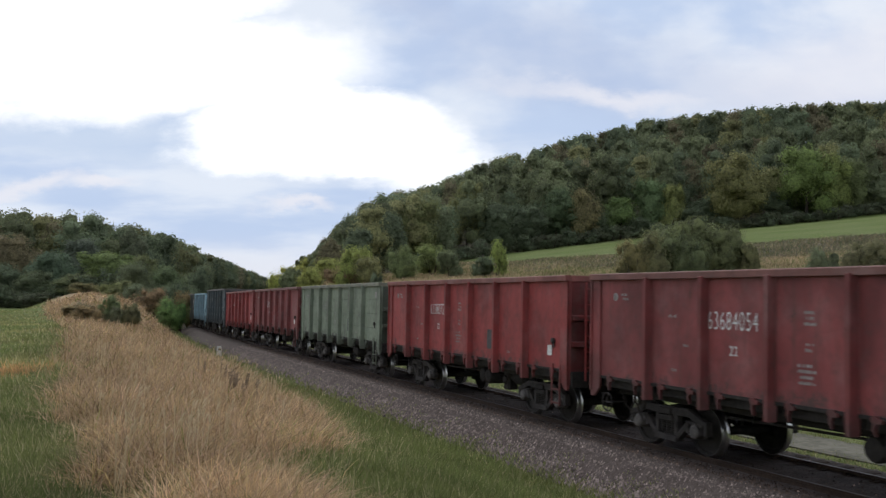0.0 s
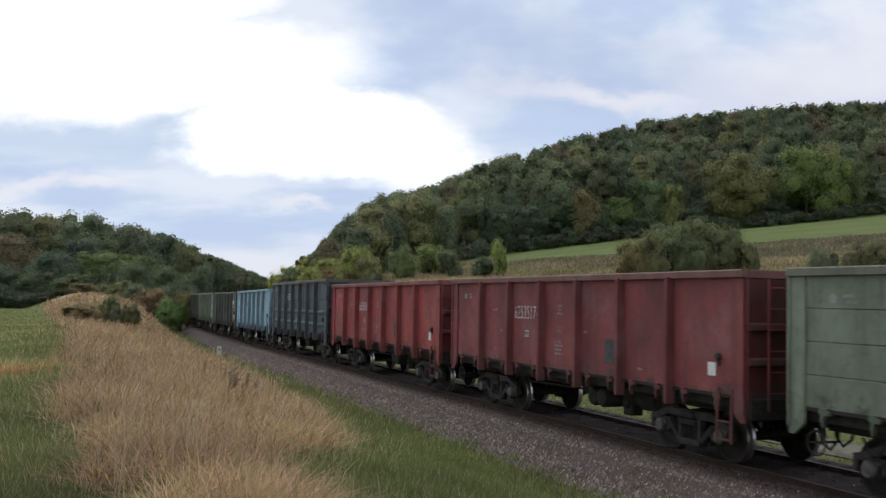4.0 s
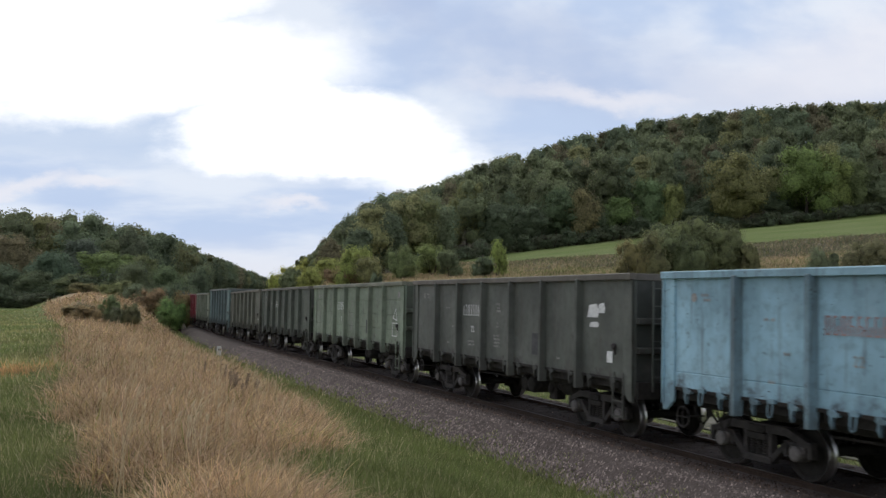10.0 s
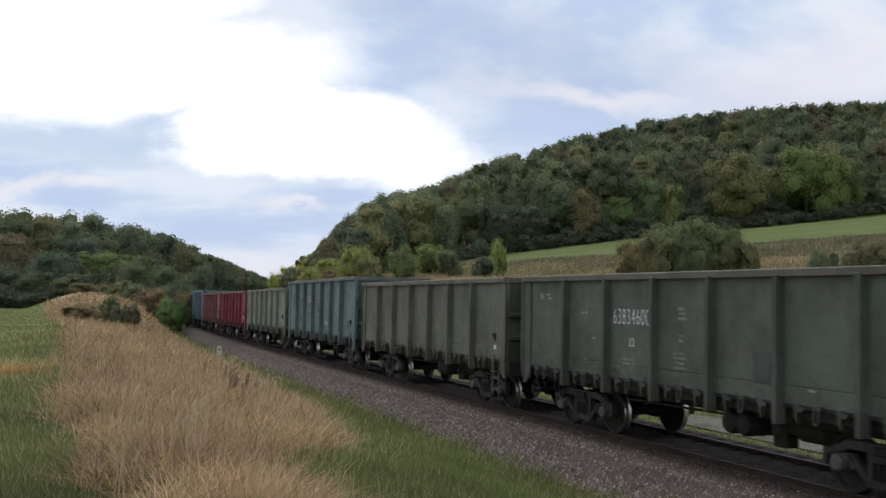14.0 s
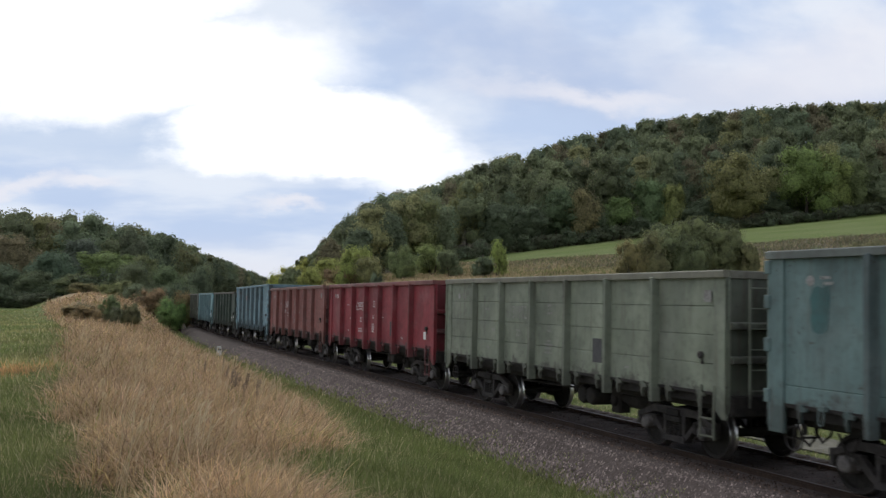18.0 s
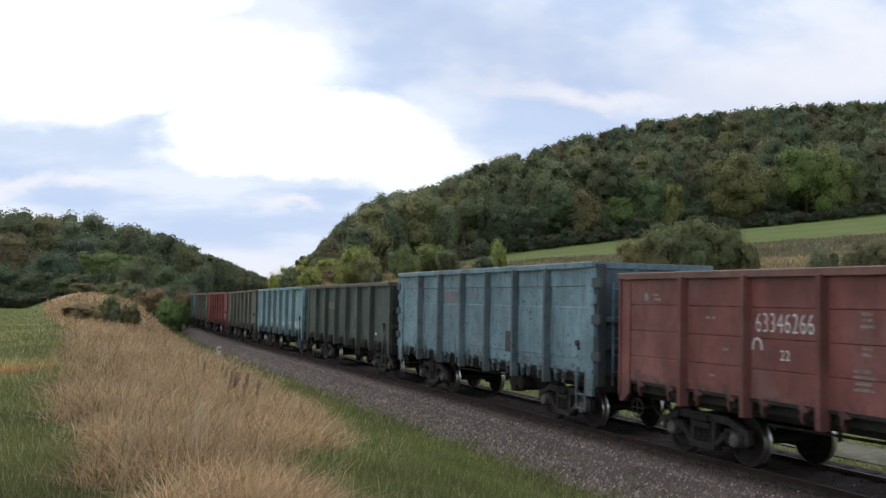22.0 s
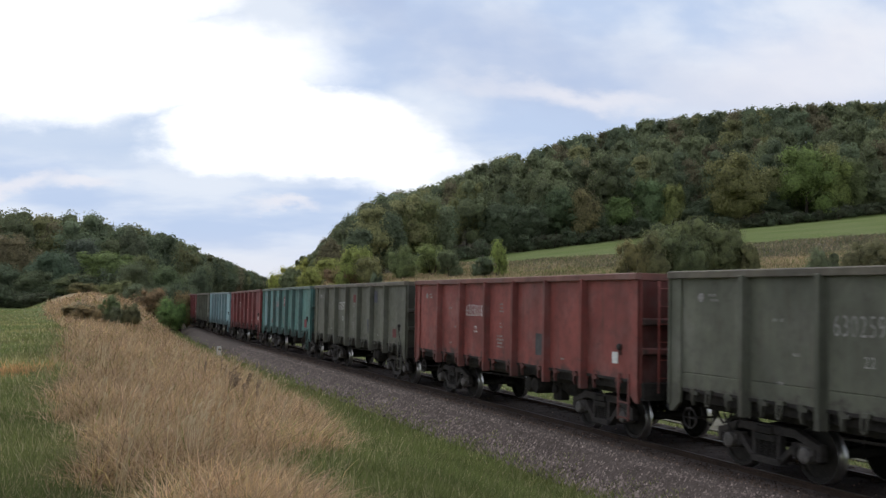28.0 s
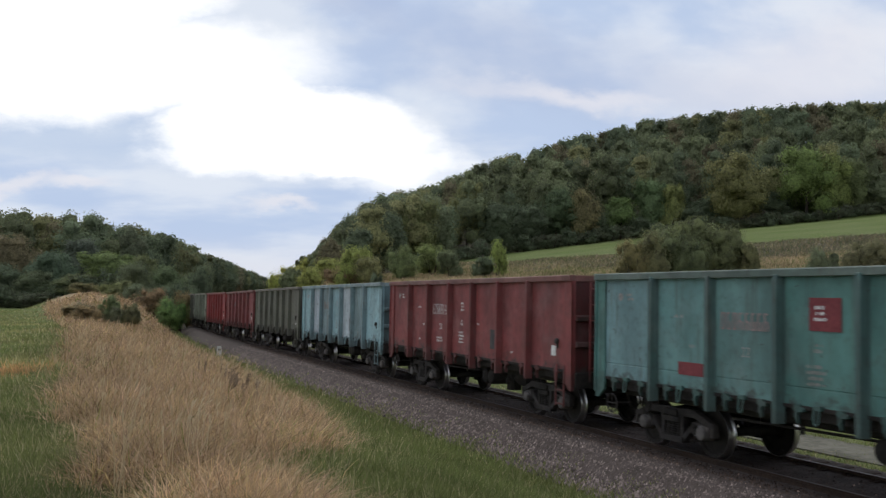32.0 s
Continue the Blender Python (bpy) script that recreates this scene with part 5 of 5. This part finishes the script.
def left_wood():
    rng = np.random.default_rng(12)
    pts = []
    for u in np.arange(-0.56, -0.27, 0.034):
        edge = float(np.interp(u, LEFT_BEARING, LEFT_EDGE))
        for j in range(6):
            d = edge + 4 + j * 7 + rng.uniform(-2, 2)
            pts.append(((u + 0.017 * (j % 2) + rng.uniform(-0.01, 0.01)) * d, d))
    t = 0.0
    while t < 1:
        u = -0.285 + 0.10 * t
        edge = float(np.interp(u, LEFT_BEARING, LEFT_EDGE))
        for j in range(4):
            pts.append(((u - 0.004 * j) * (edge + 4 * j) - 5.5 * j + rng.uniform(-1.5, 1.5), edge + 4 * j + rng.uniform(-3, 3)))
        t += 0.018
    woods("valley_wood", np.array(pts), "dark green wood along the far side of the valley", 4, LEFT_SKY_BEARING, LEFT_SKY)
    for i, (u, top, wide, d, tint, words) in enumerate(FIELD_TREES):
        x = u * d
        tree(x, d, top * d + EYE.z - ground_at(x, d), tint, i + 2, label=f"{words} broadleaf tree at the edge of the field", width=wide * d * 1.06, group="trees beyond the field")
    for i in range(24):
        u, d = -0.54 + 0.012 * i, 131 + rng.uniform(-2, 2)
        tree(u * d, d, rng.uniform(2.0, 3.6), DIM if i % 2 else DEEP, i, "bush", "dark scrub along the field's far edge", rng.uniform(3.5, 5.5), "scrub beyond the field", True)


right_wood()
left_wood()
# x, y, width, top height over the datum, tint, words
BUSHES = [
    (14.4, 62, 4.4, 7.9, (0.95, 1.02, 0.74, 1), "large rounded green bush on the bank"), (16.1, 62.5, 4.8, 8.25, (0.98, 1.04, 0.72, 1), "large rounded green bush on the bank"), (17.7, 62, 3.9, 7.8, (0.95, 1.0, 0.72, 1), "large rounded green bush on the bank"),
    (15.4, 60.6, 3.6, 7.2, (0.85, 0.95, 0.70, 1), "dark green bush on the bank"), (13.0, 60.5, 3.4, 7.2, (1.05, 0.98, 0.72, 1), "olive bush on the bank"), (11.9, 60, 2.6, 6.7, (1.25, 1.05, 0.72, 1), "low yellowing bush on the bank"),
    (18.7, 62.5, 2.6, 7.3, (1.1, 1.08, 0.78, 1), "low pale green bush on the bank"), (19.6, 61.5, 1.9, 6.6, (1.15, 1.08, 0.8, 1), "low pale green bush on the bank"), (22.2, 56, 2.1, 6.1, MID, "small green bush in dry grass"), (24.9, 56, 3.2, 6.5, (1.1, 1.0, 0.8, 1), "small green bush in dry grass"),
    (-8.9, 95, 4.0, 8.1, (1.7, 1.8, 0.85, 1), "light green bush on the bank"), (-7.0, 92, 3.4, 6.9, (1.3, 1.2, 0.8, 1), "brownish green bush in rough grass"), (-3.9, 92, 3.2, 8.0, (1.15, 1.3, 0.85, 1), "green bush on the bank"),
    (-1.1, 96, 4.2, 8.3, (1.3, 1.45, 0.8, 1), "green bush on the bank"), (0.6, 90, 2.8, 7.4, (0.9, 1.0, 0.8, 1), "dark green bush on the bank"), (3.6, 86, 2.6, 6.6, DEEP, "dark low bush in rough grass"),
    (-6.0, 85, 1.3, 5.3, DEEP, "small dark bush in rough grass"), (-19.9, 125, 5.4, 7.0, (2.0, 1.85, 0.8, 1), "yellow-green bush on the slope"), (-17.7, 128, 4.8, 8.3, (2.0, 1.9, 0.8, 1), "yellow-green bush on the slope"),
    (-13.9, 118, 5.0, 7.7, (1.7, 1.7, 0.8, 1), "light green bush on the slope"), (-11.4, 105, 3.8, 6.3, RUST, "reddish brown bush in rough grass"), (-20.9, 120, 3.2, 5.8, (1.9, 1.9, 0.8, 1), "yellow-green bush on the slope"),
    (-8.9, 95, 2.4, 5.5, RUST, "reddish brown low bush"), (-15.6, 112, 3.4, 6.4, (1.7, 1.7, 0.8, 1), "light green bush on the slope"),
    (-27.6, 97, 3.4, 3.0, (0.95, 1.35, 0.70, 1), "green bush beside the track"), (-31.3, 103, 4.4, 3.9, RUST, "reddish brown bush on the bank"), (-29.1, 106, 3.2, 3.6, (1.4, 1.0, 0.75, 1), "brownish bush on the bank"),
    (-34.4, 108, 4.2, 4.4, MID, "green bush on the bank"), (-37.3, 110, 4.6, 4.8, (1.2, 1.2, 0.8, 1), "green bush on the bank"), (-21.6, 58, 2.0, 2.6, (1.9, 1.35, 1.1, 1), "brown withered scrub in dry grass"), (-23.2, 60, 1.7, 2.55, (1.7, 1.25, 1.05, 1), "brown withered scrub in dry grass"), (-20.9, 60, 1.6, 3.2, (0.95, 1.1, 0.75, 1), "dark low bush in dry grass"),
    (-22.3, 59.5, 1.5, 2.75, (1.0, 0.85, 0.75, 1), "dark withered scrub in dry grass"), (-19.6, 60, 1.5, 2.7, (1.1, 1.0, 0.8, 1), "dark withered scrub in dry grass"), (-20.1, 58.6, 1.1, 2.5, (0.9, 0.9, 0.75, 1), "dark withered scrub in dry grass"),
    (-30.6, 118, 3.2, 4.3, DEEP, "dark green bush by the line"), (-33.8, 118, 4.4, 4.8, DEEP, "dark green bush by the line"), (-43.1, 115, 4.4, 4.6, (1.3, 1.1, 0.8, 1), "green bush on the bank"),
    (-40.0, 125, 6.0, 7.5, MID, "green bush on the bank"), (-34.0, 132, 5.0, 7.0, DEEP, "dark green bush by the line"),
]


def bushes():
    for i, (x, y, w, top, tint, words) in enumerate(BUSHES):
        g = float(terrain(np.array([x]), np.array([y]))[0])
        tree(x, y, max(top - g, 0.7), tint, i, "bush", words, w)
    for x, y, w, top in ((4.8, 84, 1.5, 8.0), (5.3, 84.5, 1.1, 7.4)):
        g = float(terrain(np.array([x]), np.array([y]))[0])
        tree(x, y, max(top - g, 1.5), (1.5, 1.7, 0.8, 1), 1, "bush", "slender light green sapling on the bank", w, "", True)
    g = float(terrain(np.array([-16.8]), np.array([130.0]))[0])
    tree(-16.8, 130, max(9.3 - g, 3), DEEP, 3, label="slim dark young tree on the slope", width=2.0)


bushes()


# ---- ground cover ----
def blades(name, x, y, z, height, width, lean, tint, mat, label, category, segs=2, seed=1):
    rng = np.random.default_rng(seed)
    n = len(x)
    base = np.stack([x, y, z], -1)
    a = rng.uniform(0, 6.283, n)
    side = np.stack([np.cos(a), np.sin(a), np.zeros(n)], -1) * (width / 2)[:, None]
    up = np.stack([lean[0], lean[1], np.ones(n)], -1)
    up /= np.linalg.norm(up, axis=1)[:, None]
    bend = np.stack([lean[0], lean[1], -0.25 * np.hypot(*lean)], -1) * 0.6
    if segs == 1:
        v = np.stack([base - side, base + side, base + up * height[:, None]], 1)
        f = np.arange(3 * n).reshape(n, 3)
        k = 3
    else:
        mid = base + up * (height * 0.55)[:, None]
        tip = base + (up + bend) * height[:, None]
        v = np.stack([base - side, base + side, mid - side * 0.75, mid + side * 0.75, tip], 1)
        o = np.arange(n)[:, None] * 5
        f = (o[:, :, None] + np.array([[0, 1, 3], [0, 3, 2], [2, 3, 4]])[None]).reshape(-1, 3)
        k = 5
    t = np.repeat(tint, k, 0)
    ob = new(name, bulk(name, v.reshape(-1, 3), f, mat, t))
    return tagged(ob, label, category, kind="stuff")


def patchy(x, y, scale, seed=0.0):
    return 0.5 + 0.5 * lumps(x + 3.1 * np.sin(y * scale * 0.7 + seed), y + seed, scale)


def dry_grass():
    rng = np.random.default_rng(21)
    n = 250000
    d = np.exp(rng.uniform(math.log(4.5), math.log(112), n))
    d[200000:] = rng.uniform(50, 112, 50000)
    u = rng.uniform(-0.56, 0.08, n)
    d[:45000], u[:45000] = rng.uniform(6.5, 17, 45000), rng.uniform(-0.42, -0.04, 45000)
    x, y = u * d, d
    s, l, _ = line_coords(x, y)
    keep = (rng.uniform(0, 1, n) < dry_mask(s, l)) & (s < 108)
    x, y, d, l, s = x[keep], y[keep], d[keep], l[keep], s[keep]
    n = len(x)
    tall = 0.16 + 0.42 * patchy(x, y, 1.7) * patchy(x, y, 0.5, 2.0) + rng.uniform(0, 1, n) ** 2 * 0.38
    tall *= np.where(s > 50, 0.75 + 0.75 * (patchy(x, y, 1.25, 2.5) > 0.62) * patchy(x, y, 0.6, 1.0), 1.0) * np.interp(dry_mask(s, l), (0, 1), (0.55, 1.0))
    lean = (rng.normal(0.10, 0.66, n), rng.normal(0.0, 0.60, n))
    # near blades get a lighter tint that offsets the shade between them
    g = rng.uniform(0.52, 1.18, n) * (0.60 + 0.52 * patchy(x, y, 0.8, 5.0)) * np.interp(d, (7, 17), (1.22, 1.0))
    tint = np.stack([g, g * rng.uniform(0.90, 1.02, n), g * rng.uniform(0.74, 1.02, n)], -1)
    old = rng.uniform(0, 1, n) < 0.10 + 0.25 * (patchy(x, y, 1.9, 3.0) < 0.25)
    tint[old] *= (0.55, 0.52, 0.5)
    fresh = rng.uniform(0, 1, n) < 0.04 + 0.2 * (patchy(x, y, 0.55, 9.0) > 0.85)
    tint[fresh] *= (0.42, 0.62, 0.35)
    blades("dry_grass", x, y, terrain(x, y) - 0.03, tall, 0.005 + 0.0008 * d, lean, tint, DRYGRASS, "tall straw-coloured dry grass on the bank", "dry grass", 2, 22)


def green_grass():
    rng = np.random.default_rng(31)
    n = 330000
    d = np.exp(rng.uniform(math.log(5.5), math.log(110), n))
    x, y = rng.uniform(-0.56, 0.62, n) * d, d
    s, l, _ = line_coords(x, y)
    keep = (rng.uniform(0, 1, n) > dry_mask(s, l) * 0.93) & (l > 2.42 + 0.22 * np.sin(s * 2.1 + np.sin(s * 5.3)) - 0.15 * (s < 40)) | (l < -2.6) & (l > -13) & (s > -8) & ((l > -4.6 + 0.2 * np.sin(s * 1.7)) | (l < -6.3) | (rng.uniform(0, 1, n) < smooth((s - 20 + 1.5 * np.sin(l * 5)) / 7) + 0.12))
    x, y, d, l, s = x[keep], y[keep], d[keep], l[keep], s[keep]
    n = len(x)
    toe = smooth((l - 2.3) / 0.7)
    tall = np.where(l > 11.8, 0.06 + 0.10 * patchy(x, y, 0.9), 0.10 + 0.16 * patchy(x, y, 1.3)) * rng.uniform(0.6, 1.4, n) * np.where(l > 0, 0.3 + 0.7 * toe, np.where(l > -6.2, 0.45, 0.8))
    tall *= np.where((l > 12.2) & (l < 13.4), 1.7, 1.0)
    lean = (rng.normal(0.05, 0.6, n), rng.normal(0, 0.6, n))
    g = rng.uniform(0.7, 1.2, n) * np.where(l > 11, (0.70 + 0.68 * patchy(x, y, 0.75, 6.0)) * np.interp(s, (13, 24), (0.72, 1.0)), 0.72 + 0.6 * patchy(x, y, 1.1, 8.0))
    yellow = np.clip(patchy(x, y, 0.45, 4.0) * 1.5 - 0.75, 0, 1) * np.where((l > 11.8) & (s > 26), 0.95, 0.25)
    tint = np.stack([g * (1 + 1.1 * yellow), g * (1 + 0.45 * yellow), g * (1 + 0.9 * yellow)], -1)
    straw = rng.uniform(0, 1, n) < np.where(l > 11.8, 0.10, 0.09) + 0.10 * (l < 0) + 0.25 * dry_mask(s, l - 1.6) * 0.5 + 0.12 * dry_mask(s, l + 1.3)
    tint[straw] = np.stack([g, g * 0.75, g * 1.2], -1)[straw] * 2.4
    bare = np.exp(-(((x + 8.7) / 0.9) ** 2 + ((y - 18.6) / 1.6) ** 2)) > rng.uniform(0.1, 0.9, n)
    tint[bare] = np.stack([g * 3.0, g * 1.5, g * 2.0], -1)[bare]
    shoulder = np.interp(l, (1.95, 2.75), (-0.19, -0.66)) + np.interp(s, LINE_S, LZ)
    z = np.where((l > 0) & (l < 3.0), np.maximum(terrain(x, y), shoulder), terrain(x, y))
    blades("green_grass", x, y, z - 0.01, tall, 0.006 + 0.0011 * d, lean, tint, GREENGRASS, "short green grass of the verge and path", "grass", 1, 32)


def loose_stones():
    rng = np.random.default_rng(41)
    n = 88000
    s = rng.uniform(0, 1, n) ** 1.5 * 72 - 2
    l = np.where(rng.uniform(0, 1, n) < 0.90, rng.uniform(0.95, 2.95, n), rng.uniform(-2.8, -0.95, n))
    l = np.where(rng.uniform(0, 1, n) < 0.08, rng.uniform(-0.7, 0.7, n), l)
    z = np.interp(np.abs(l), (0, 1.5, 1.9, 2.75, 3.2), (-0.12, -0.12, -0.19, -0.66, -0.68))
    px = np.interp(s, LINE_S, LX) - np.cos(np.interp(s, LINE_S, LTH)) * l
    py = np.interp(s, LINE_S, LY) - np.sin(np.interp(s, LINE_S, LTH)) * l
    pz = z + np.interp(s, LINE_S, LZ) + 0.004
    size = rng.uniform(0.028, 0.060, n)
    cap = np.array([(1, 0, -0.5), (0, 1, -0.5), (-1, 0, -0.5), (0, -1, -0.5), (0, 0, 0.75)], float)
    v = cap[None] * rng.uniform(0.6, 1.25, (n, 5, 1)) + rng.normal(0, 0.12, (n, 5, 3))
    a, b = rng.uniform(0, 6.28, n), rng.normal(0, 0.3, n)
    ca, sa, cb, sb = np.cos(a)[:, None], np.sin(a)[:, None], np.cos(b)[:, None], np.sin(b)[:, None]
    x1, y1 = v[..., 0] * ca - v[..., 1] * sa, v[..., 0] * sa + v[..., 1] * ca
    y2, z2 = y1 * cb - v[..., 2] * sb, y1 * sb + v[..., 2] * cb
    v = np.stack([x1, y2, z2], -1) * size[:, None, None] + np.stack([px, py, pz], -1)[:, None]
    tri = np.array([(0, 1, 4), (1, 2, 4), (2, 3, 4), (3, 0, 4)])
    f = (np.arange(n)[:, None, None] * 5 + tri[None]).reshape(-1, 3)
    g = rng.uniform(0.34, 1.32, n) * np.where(np.abs(l) < 1.35, 0.45, np.where(np.abs(l) < 1.6, 0.7, 1.0))
    g[rng.uniform(0, 1, n) < 0.03] = 1.9
    rusty = np.where(np.abs(l) < 1.5, 0.85, 0.98)
    t = np.repeat(np.stack([g, g * rusty, g * rusty * rusty], -1), 5, 0)
    tagged(new("ballast_stones", bulk("ballast_stones", v.reshape(-1, 3), f, STONE, t)), "loose grey-brown crushed ballast stones", "ballast", kind="stuff")


def bank_weeds():
    """Rough dry grass and brown weeds on the slope below the field."""
    rng = np.random.default_rng(51)
    n = 260000
    u, d = rng.uniform(-0.16, 0.52, n), rng.uniform(42, 150, n)
    x, y = u * d, d
    s, l, _ = line_coords(x, y)
    edge, deep = np.interp(u, HILL_BEARING, HILL_EDGE), np.interp(u, FIELD_BEARING, FIELD_DEPTH)
    line = edge - deep
    keep = (l < -8.5) & (d < np.minimum(line, edge))
    x, y, u, d, line = x[keep], y[keep], u[keep], d[keep], line[keep]
    n = len(x)
    weedy = (d > line - 21) & (u > 0.02) & (rng.uniform(0, 1, n) < np.interp(u, (0.02, 0.2, 0.32), (0.35, 0.5, 0.72)))
    weedy |= patchy(x, y, 0.33, 1.0) > 0.86
    tall = np.where(weedy, 0.12 + 0.5 * patchy(x, y, 0.9, 2.0) * rng.uniform(0.5, 1.2, n), rng.uniform(0.2, 0.5, n))
    g = rng.uniform(0.6, 1.1, n) * (0.62 + 0.5 * patchy(x, y, 0.45, 3.0))
    tint = np.stack([g * 0.84, g * 0.87, g * 0.82], -1)
    tint[weedy] *= (0.46, 0.52, 0.56)
    leafy = weedy & (rng.uniform(0, 1, n) < 0.3)
    tint[leafy] *= (0.75, 1.0, 0.75)
    fresh = (rng.uniform(0, 1, n) < np.interp(u, (0.0, 0.1, 0.25, 0.35), (0.35, 0.75, 0.72, 0.6)) * (0.4 + 0.6 * patchy(x, y, 0.21, 7.0))) & ~weedy
    tint[fresh] *= (0.38, 0.58, 0.34)
    lean = (rng.normal(0.05, 0.9, n), rng.normal(0, 0.9, n))
    blades("bank_weeds", x, y, terrain(x, y) - 0.03, tall, 0.012 + 0.0007 * d, lean, tint, DRYGRASS, "dry grass and brown withered weeds on the slope", "weeds", 1, 52)


dry_grass()
green_grass()
bank_weeds()
loose_stones()
lane = sweep("gravel_lane", [(-4.7, -0.685), (-6.4, -0.66), (-6.4, -0.9), (-4.7, -0.9)], -40, 30, 1.0, GRAVEL, cant=False)
tagged(lane, "pale gravel lane beside the railway", "lane", kind="structure")


def marker():
    root = new("marker_post")
    sh = Shape()
    sh.prism([(-0.15, -0.3), (0.15, -0.3), (0.15, 0.58), (0.10, 0.65), (-0.10, 0.65), (-0.15, 0.58)], "y", -0.06, 0.06)
    p = Vector((-14.0, 60.0, 0))
    p.z = float(terrain(np.array([p.x]), np.array([p.y]))[0])
    root.matrix_basis = Matrix.Translation(p) @ Matrix.Rotation(0.25, 4, "Z")
    tagged(root, "low whitewashed concrete distance marker beside the track", "marker post")
    piece("slab", sh.mesh("slab", CONCRETE, 0.015), root)
    bar = Shape()
    for x, w in ((-0.06, 0.05), (0.02, 0.07)):
        bar.box(x, x + w, -0.066, -0.06, 0.38, 0.50)
    piece("lettering", bar.mesh("lettering", IRON), root)


marker()

# ---- tall stems that the wind moves ----
SWAY = []


def stem_mesh(seed, count, height, dock):
    rng = random.Random(seed)
    sh = Shape()
    for i in range(count):
        a, r = rng.uniform(0, 6.28), rng.uniform(0, 0.12)
        h = height * rng.uniform(0.7, 1.05)
        bx, by = r * math.cos(a), r * math.sin(a)
        lx, ly = rng.uniform(-0.1, 0.28) * h, rng.uniform(-0.15, 0.15) * h
        top = (bx + lx, by + ly, h)
        sh.tube([(bx, by, -0.05), (bx + lx * 0.35, by + ly * 0.35, h * 0.55), top], [0.005, 0.004, 0.002], 3)
        if dock:
            for j in range(8):
                z = h * (0.5 + 0.065 * j)
                f = z / h
                for e in range(2):
                    b = rng.uniform(0, 6.28)
                    c = (bx + lx * f * f + 0.016 * math.cos(b), by + ly * f * f + 0.016 * math.sin(b), z)
                    sh.add([(c[0] - 0.02, c[1], c[2]), (c[0], c[1] - 0.02, c[2] + 0.015), (c[0] + 0.02, c[1], c[2]), (c[0], c[1] + 0.01, c[2] + 0.035)], [(0, 1, 2), (0, 2, 3), (1, 3, 2), (0, 3, 1)])
        else:
            sh.tube([top, (top[0] + lx * 0.12, top[1] + ly * 0.1, h * 1.09), (top[0] + lx * 0.35, top[1] + ly * 0.2, h * 1.14)], [0.004, 0.010, 0.002], 4)
    return sh


DOCK = plain("withered_dock", (0.17, 0.13, 0.09), (0.33, 0.25, 0.17), 12.0, 0.9, 0.0, 0.1, 0.0)
STRAW = plain("pale_straw", (0.42, 0.33, 0.19), (0.66, 0.54, 0.35), 9.0, 0.85, 0.0, 0.1, 0.0)


def stems():
    docks = [stem_mesh(i, 3, 0.6, True).mesh("stalk", DOCK) for i in range(3)]
    straws = [stem_mesh(20 + i, 7, 0.62, False).mesh("stalk", STRAW) for i in range(4)]
    rng = random.Random(9)
    spots = [(-4.1, 18.6, 0), (-3.6, 17.2, 0), (-4.7, 20.4, 0), (-3.9, 17.9, 0), (-3.1, 15.4, 0), (-5.3, 21.0, 0), (-3.7, 16.9, 0)]
    for i in range(44):
        s = rng.uniform(13, 42)
        spots.append((None, s, 1))
    for i, (x, y, kind) in enumerate(spots):
        if x is None:
            lo = float(np.interp(y, (8, 16, 22, 30, 39), (11.4, 9.8, 8.4, 7.2, 6.3)))
            p = beside(y, rng.uniform(lo + 0.2, 12.0))
            x, y = p.x, p.y
        z = float(terrain(np.array([x]), np.array([y]))[0])
        root = new("dock_weed" if kind == 0 else "straw_tuft", docks[i % 3] if kind == 0 else straws[i % 4])
        at = Matrix.Translation((x, y, z)) @ Matrix.Rotation(rng.uniform(-0.5, 0.5), 4, "Z")
        root.matrix_basis = at
        if kind == 0:
            tagged(root, "withered brown dock stalks in dry grass", "weed", "dock weeds")
        else:
            tagged(root, "tuft of pale dry grass stems", "grass tuft", "straw tufts")
        SWAY.append((root, at, rng.uniform(0, 6.28), 0.6 if kind == 0 else 1.0))


stems()


def gusts(t):
    """How hard the wind bends the stems: stronger round the nineteenth second."""
    return 0.35 + 1.5 * math.exp(-((t - 19.5) / 3.0) ** 2) + 0.8 * math.exp(-((t - 28) / 3.0) ** 2)


def wind():
    for ob, at, phase, amount in SWAY:
        rows = []
        for i in range(65):
            t = i * 0.5
            a = amount * gusts(t)
            rows.append((t, at @ pose(0, 0, 0, 3.0 * a * math.sin(2.1 * t + phase), a * (4.5 + 4.0 * math.sin(2.9 * t + phase * 1.7)), 0)))
        walk(ob, rows)
    walk(CLOUDS, [(0.0, Matrix.Translation(EYE)), (16.0, Matrix.Translation(EYE + Vector((-27, 0, 0)))), (CLIP, Matrix.Translation(EYE + Vector((-54, 0, 0))))])


motions()
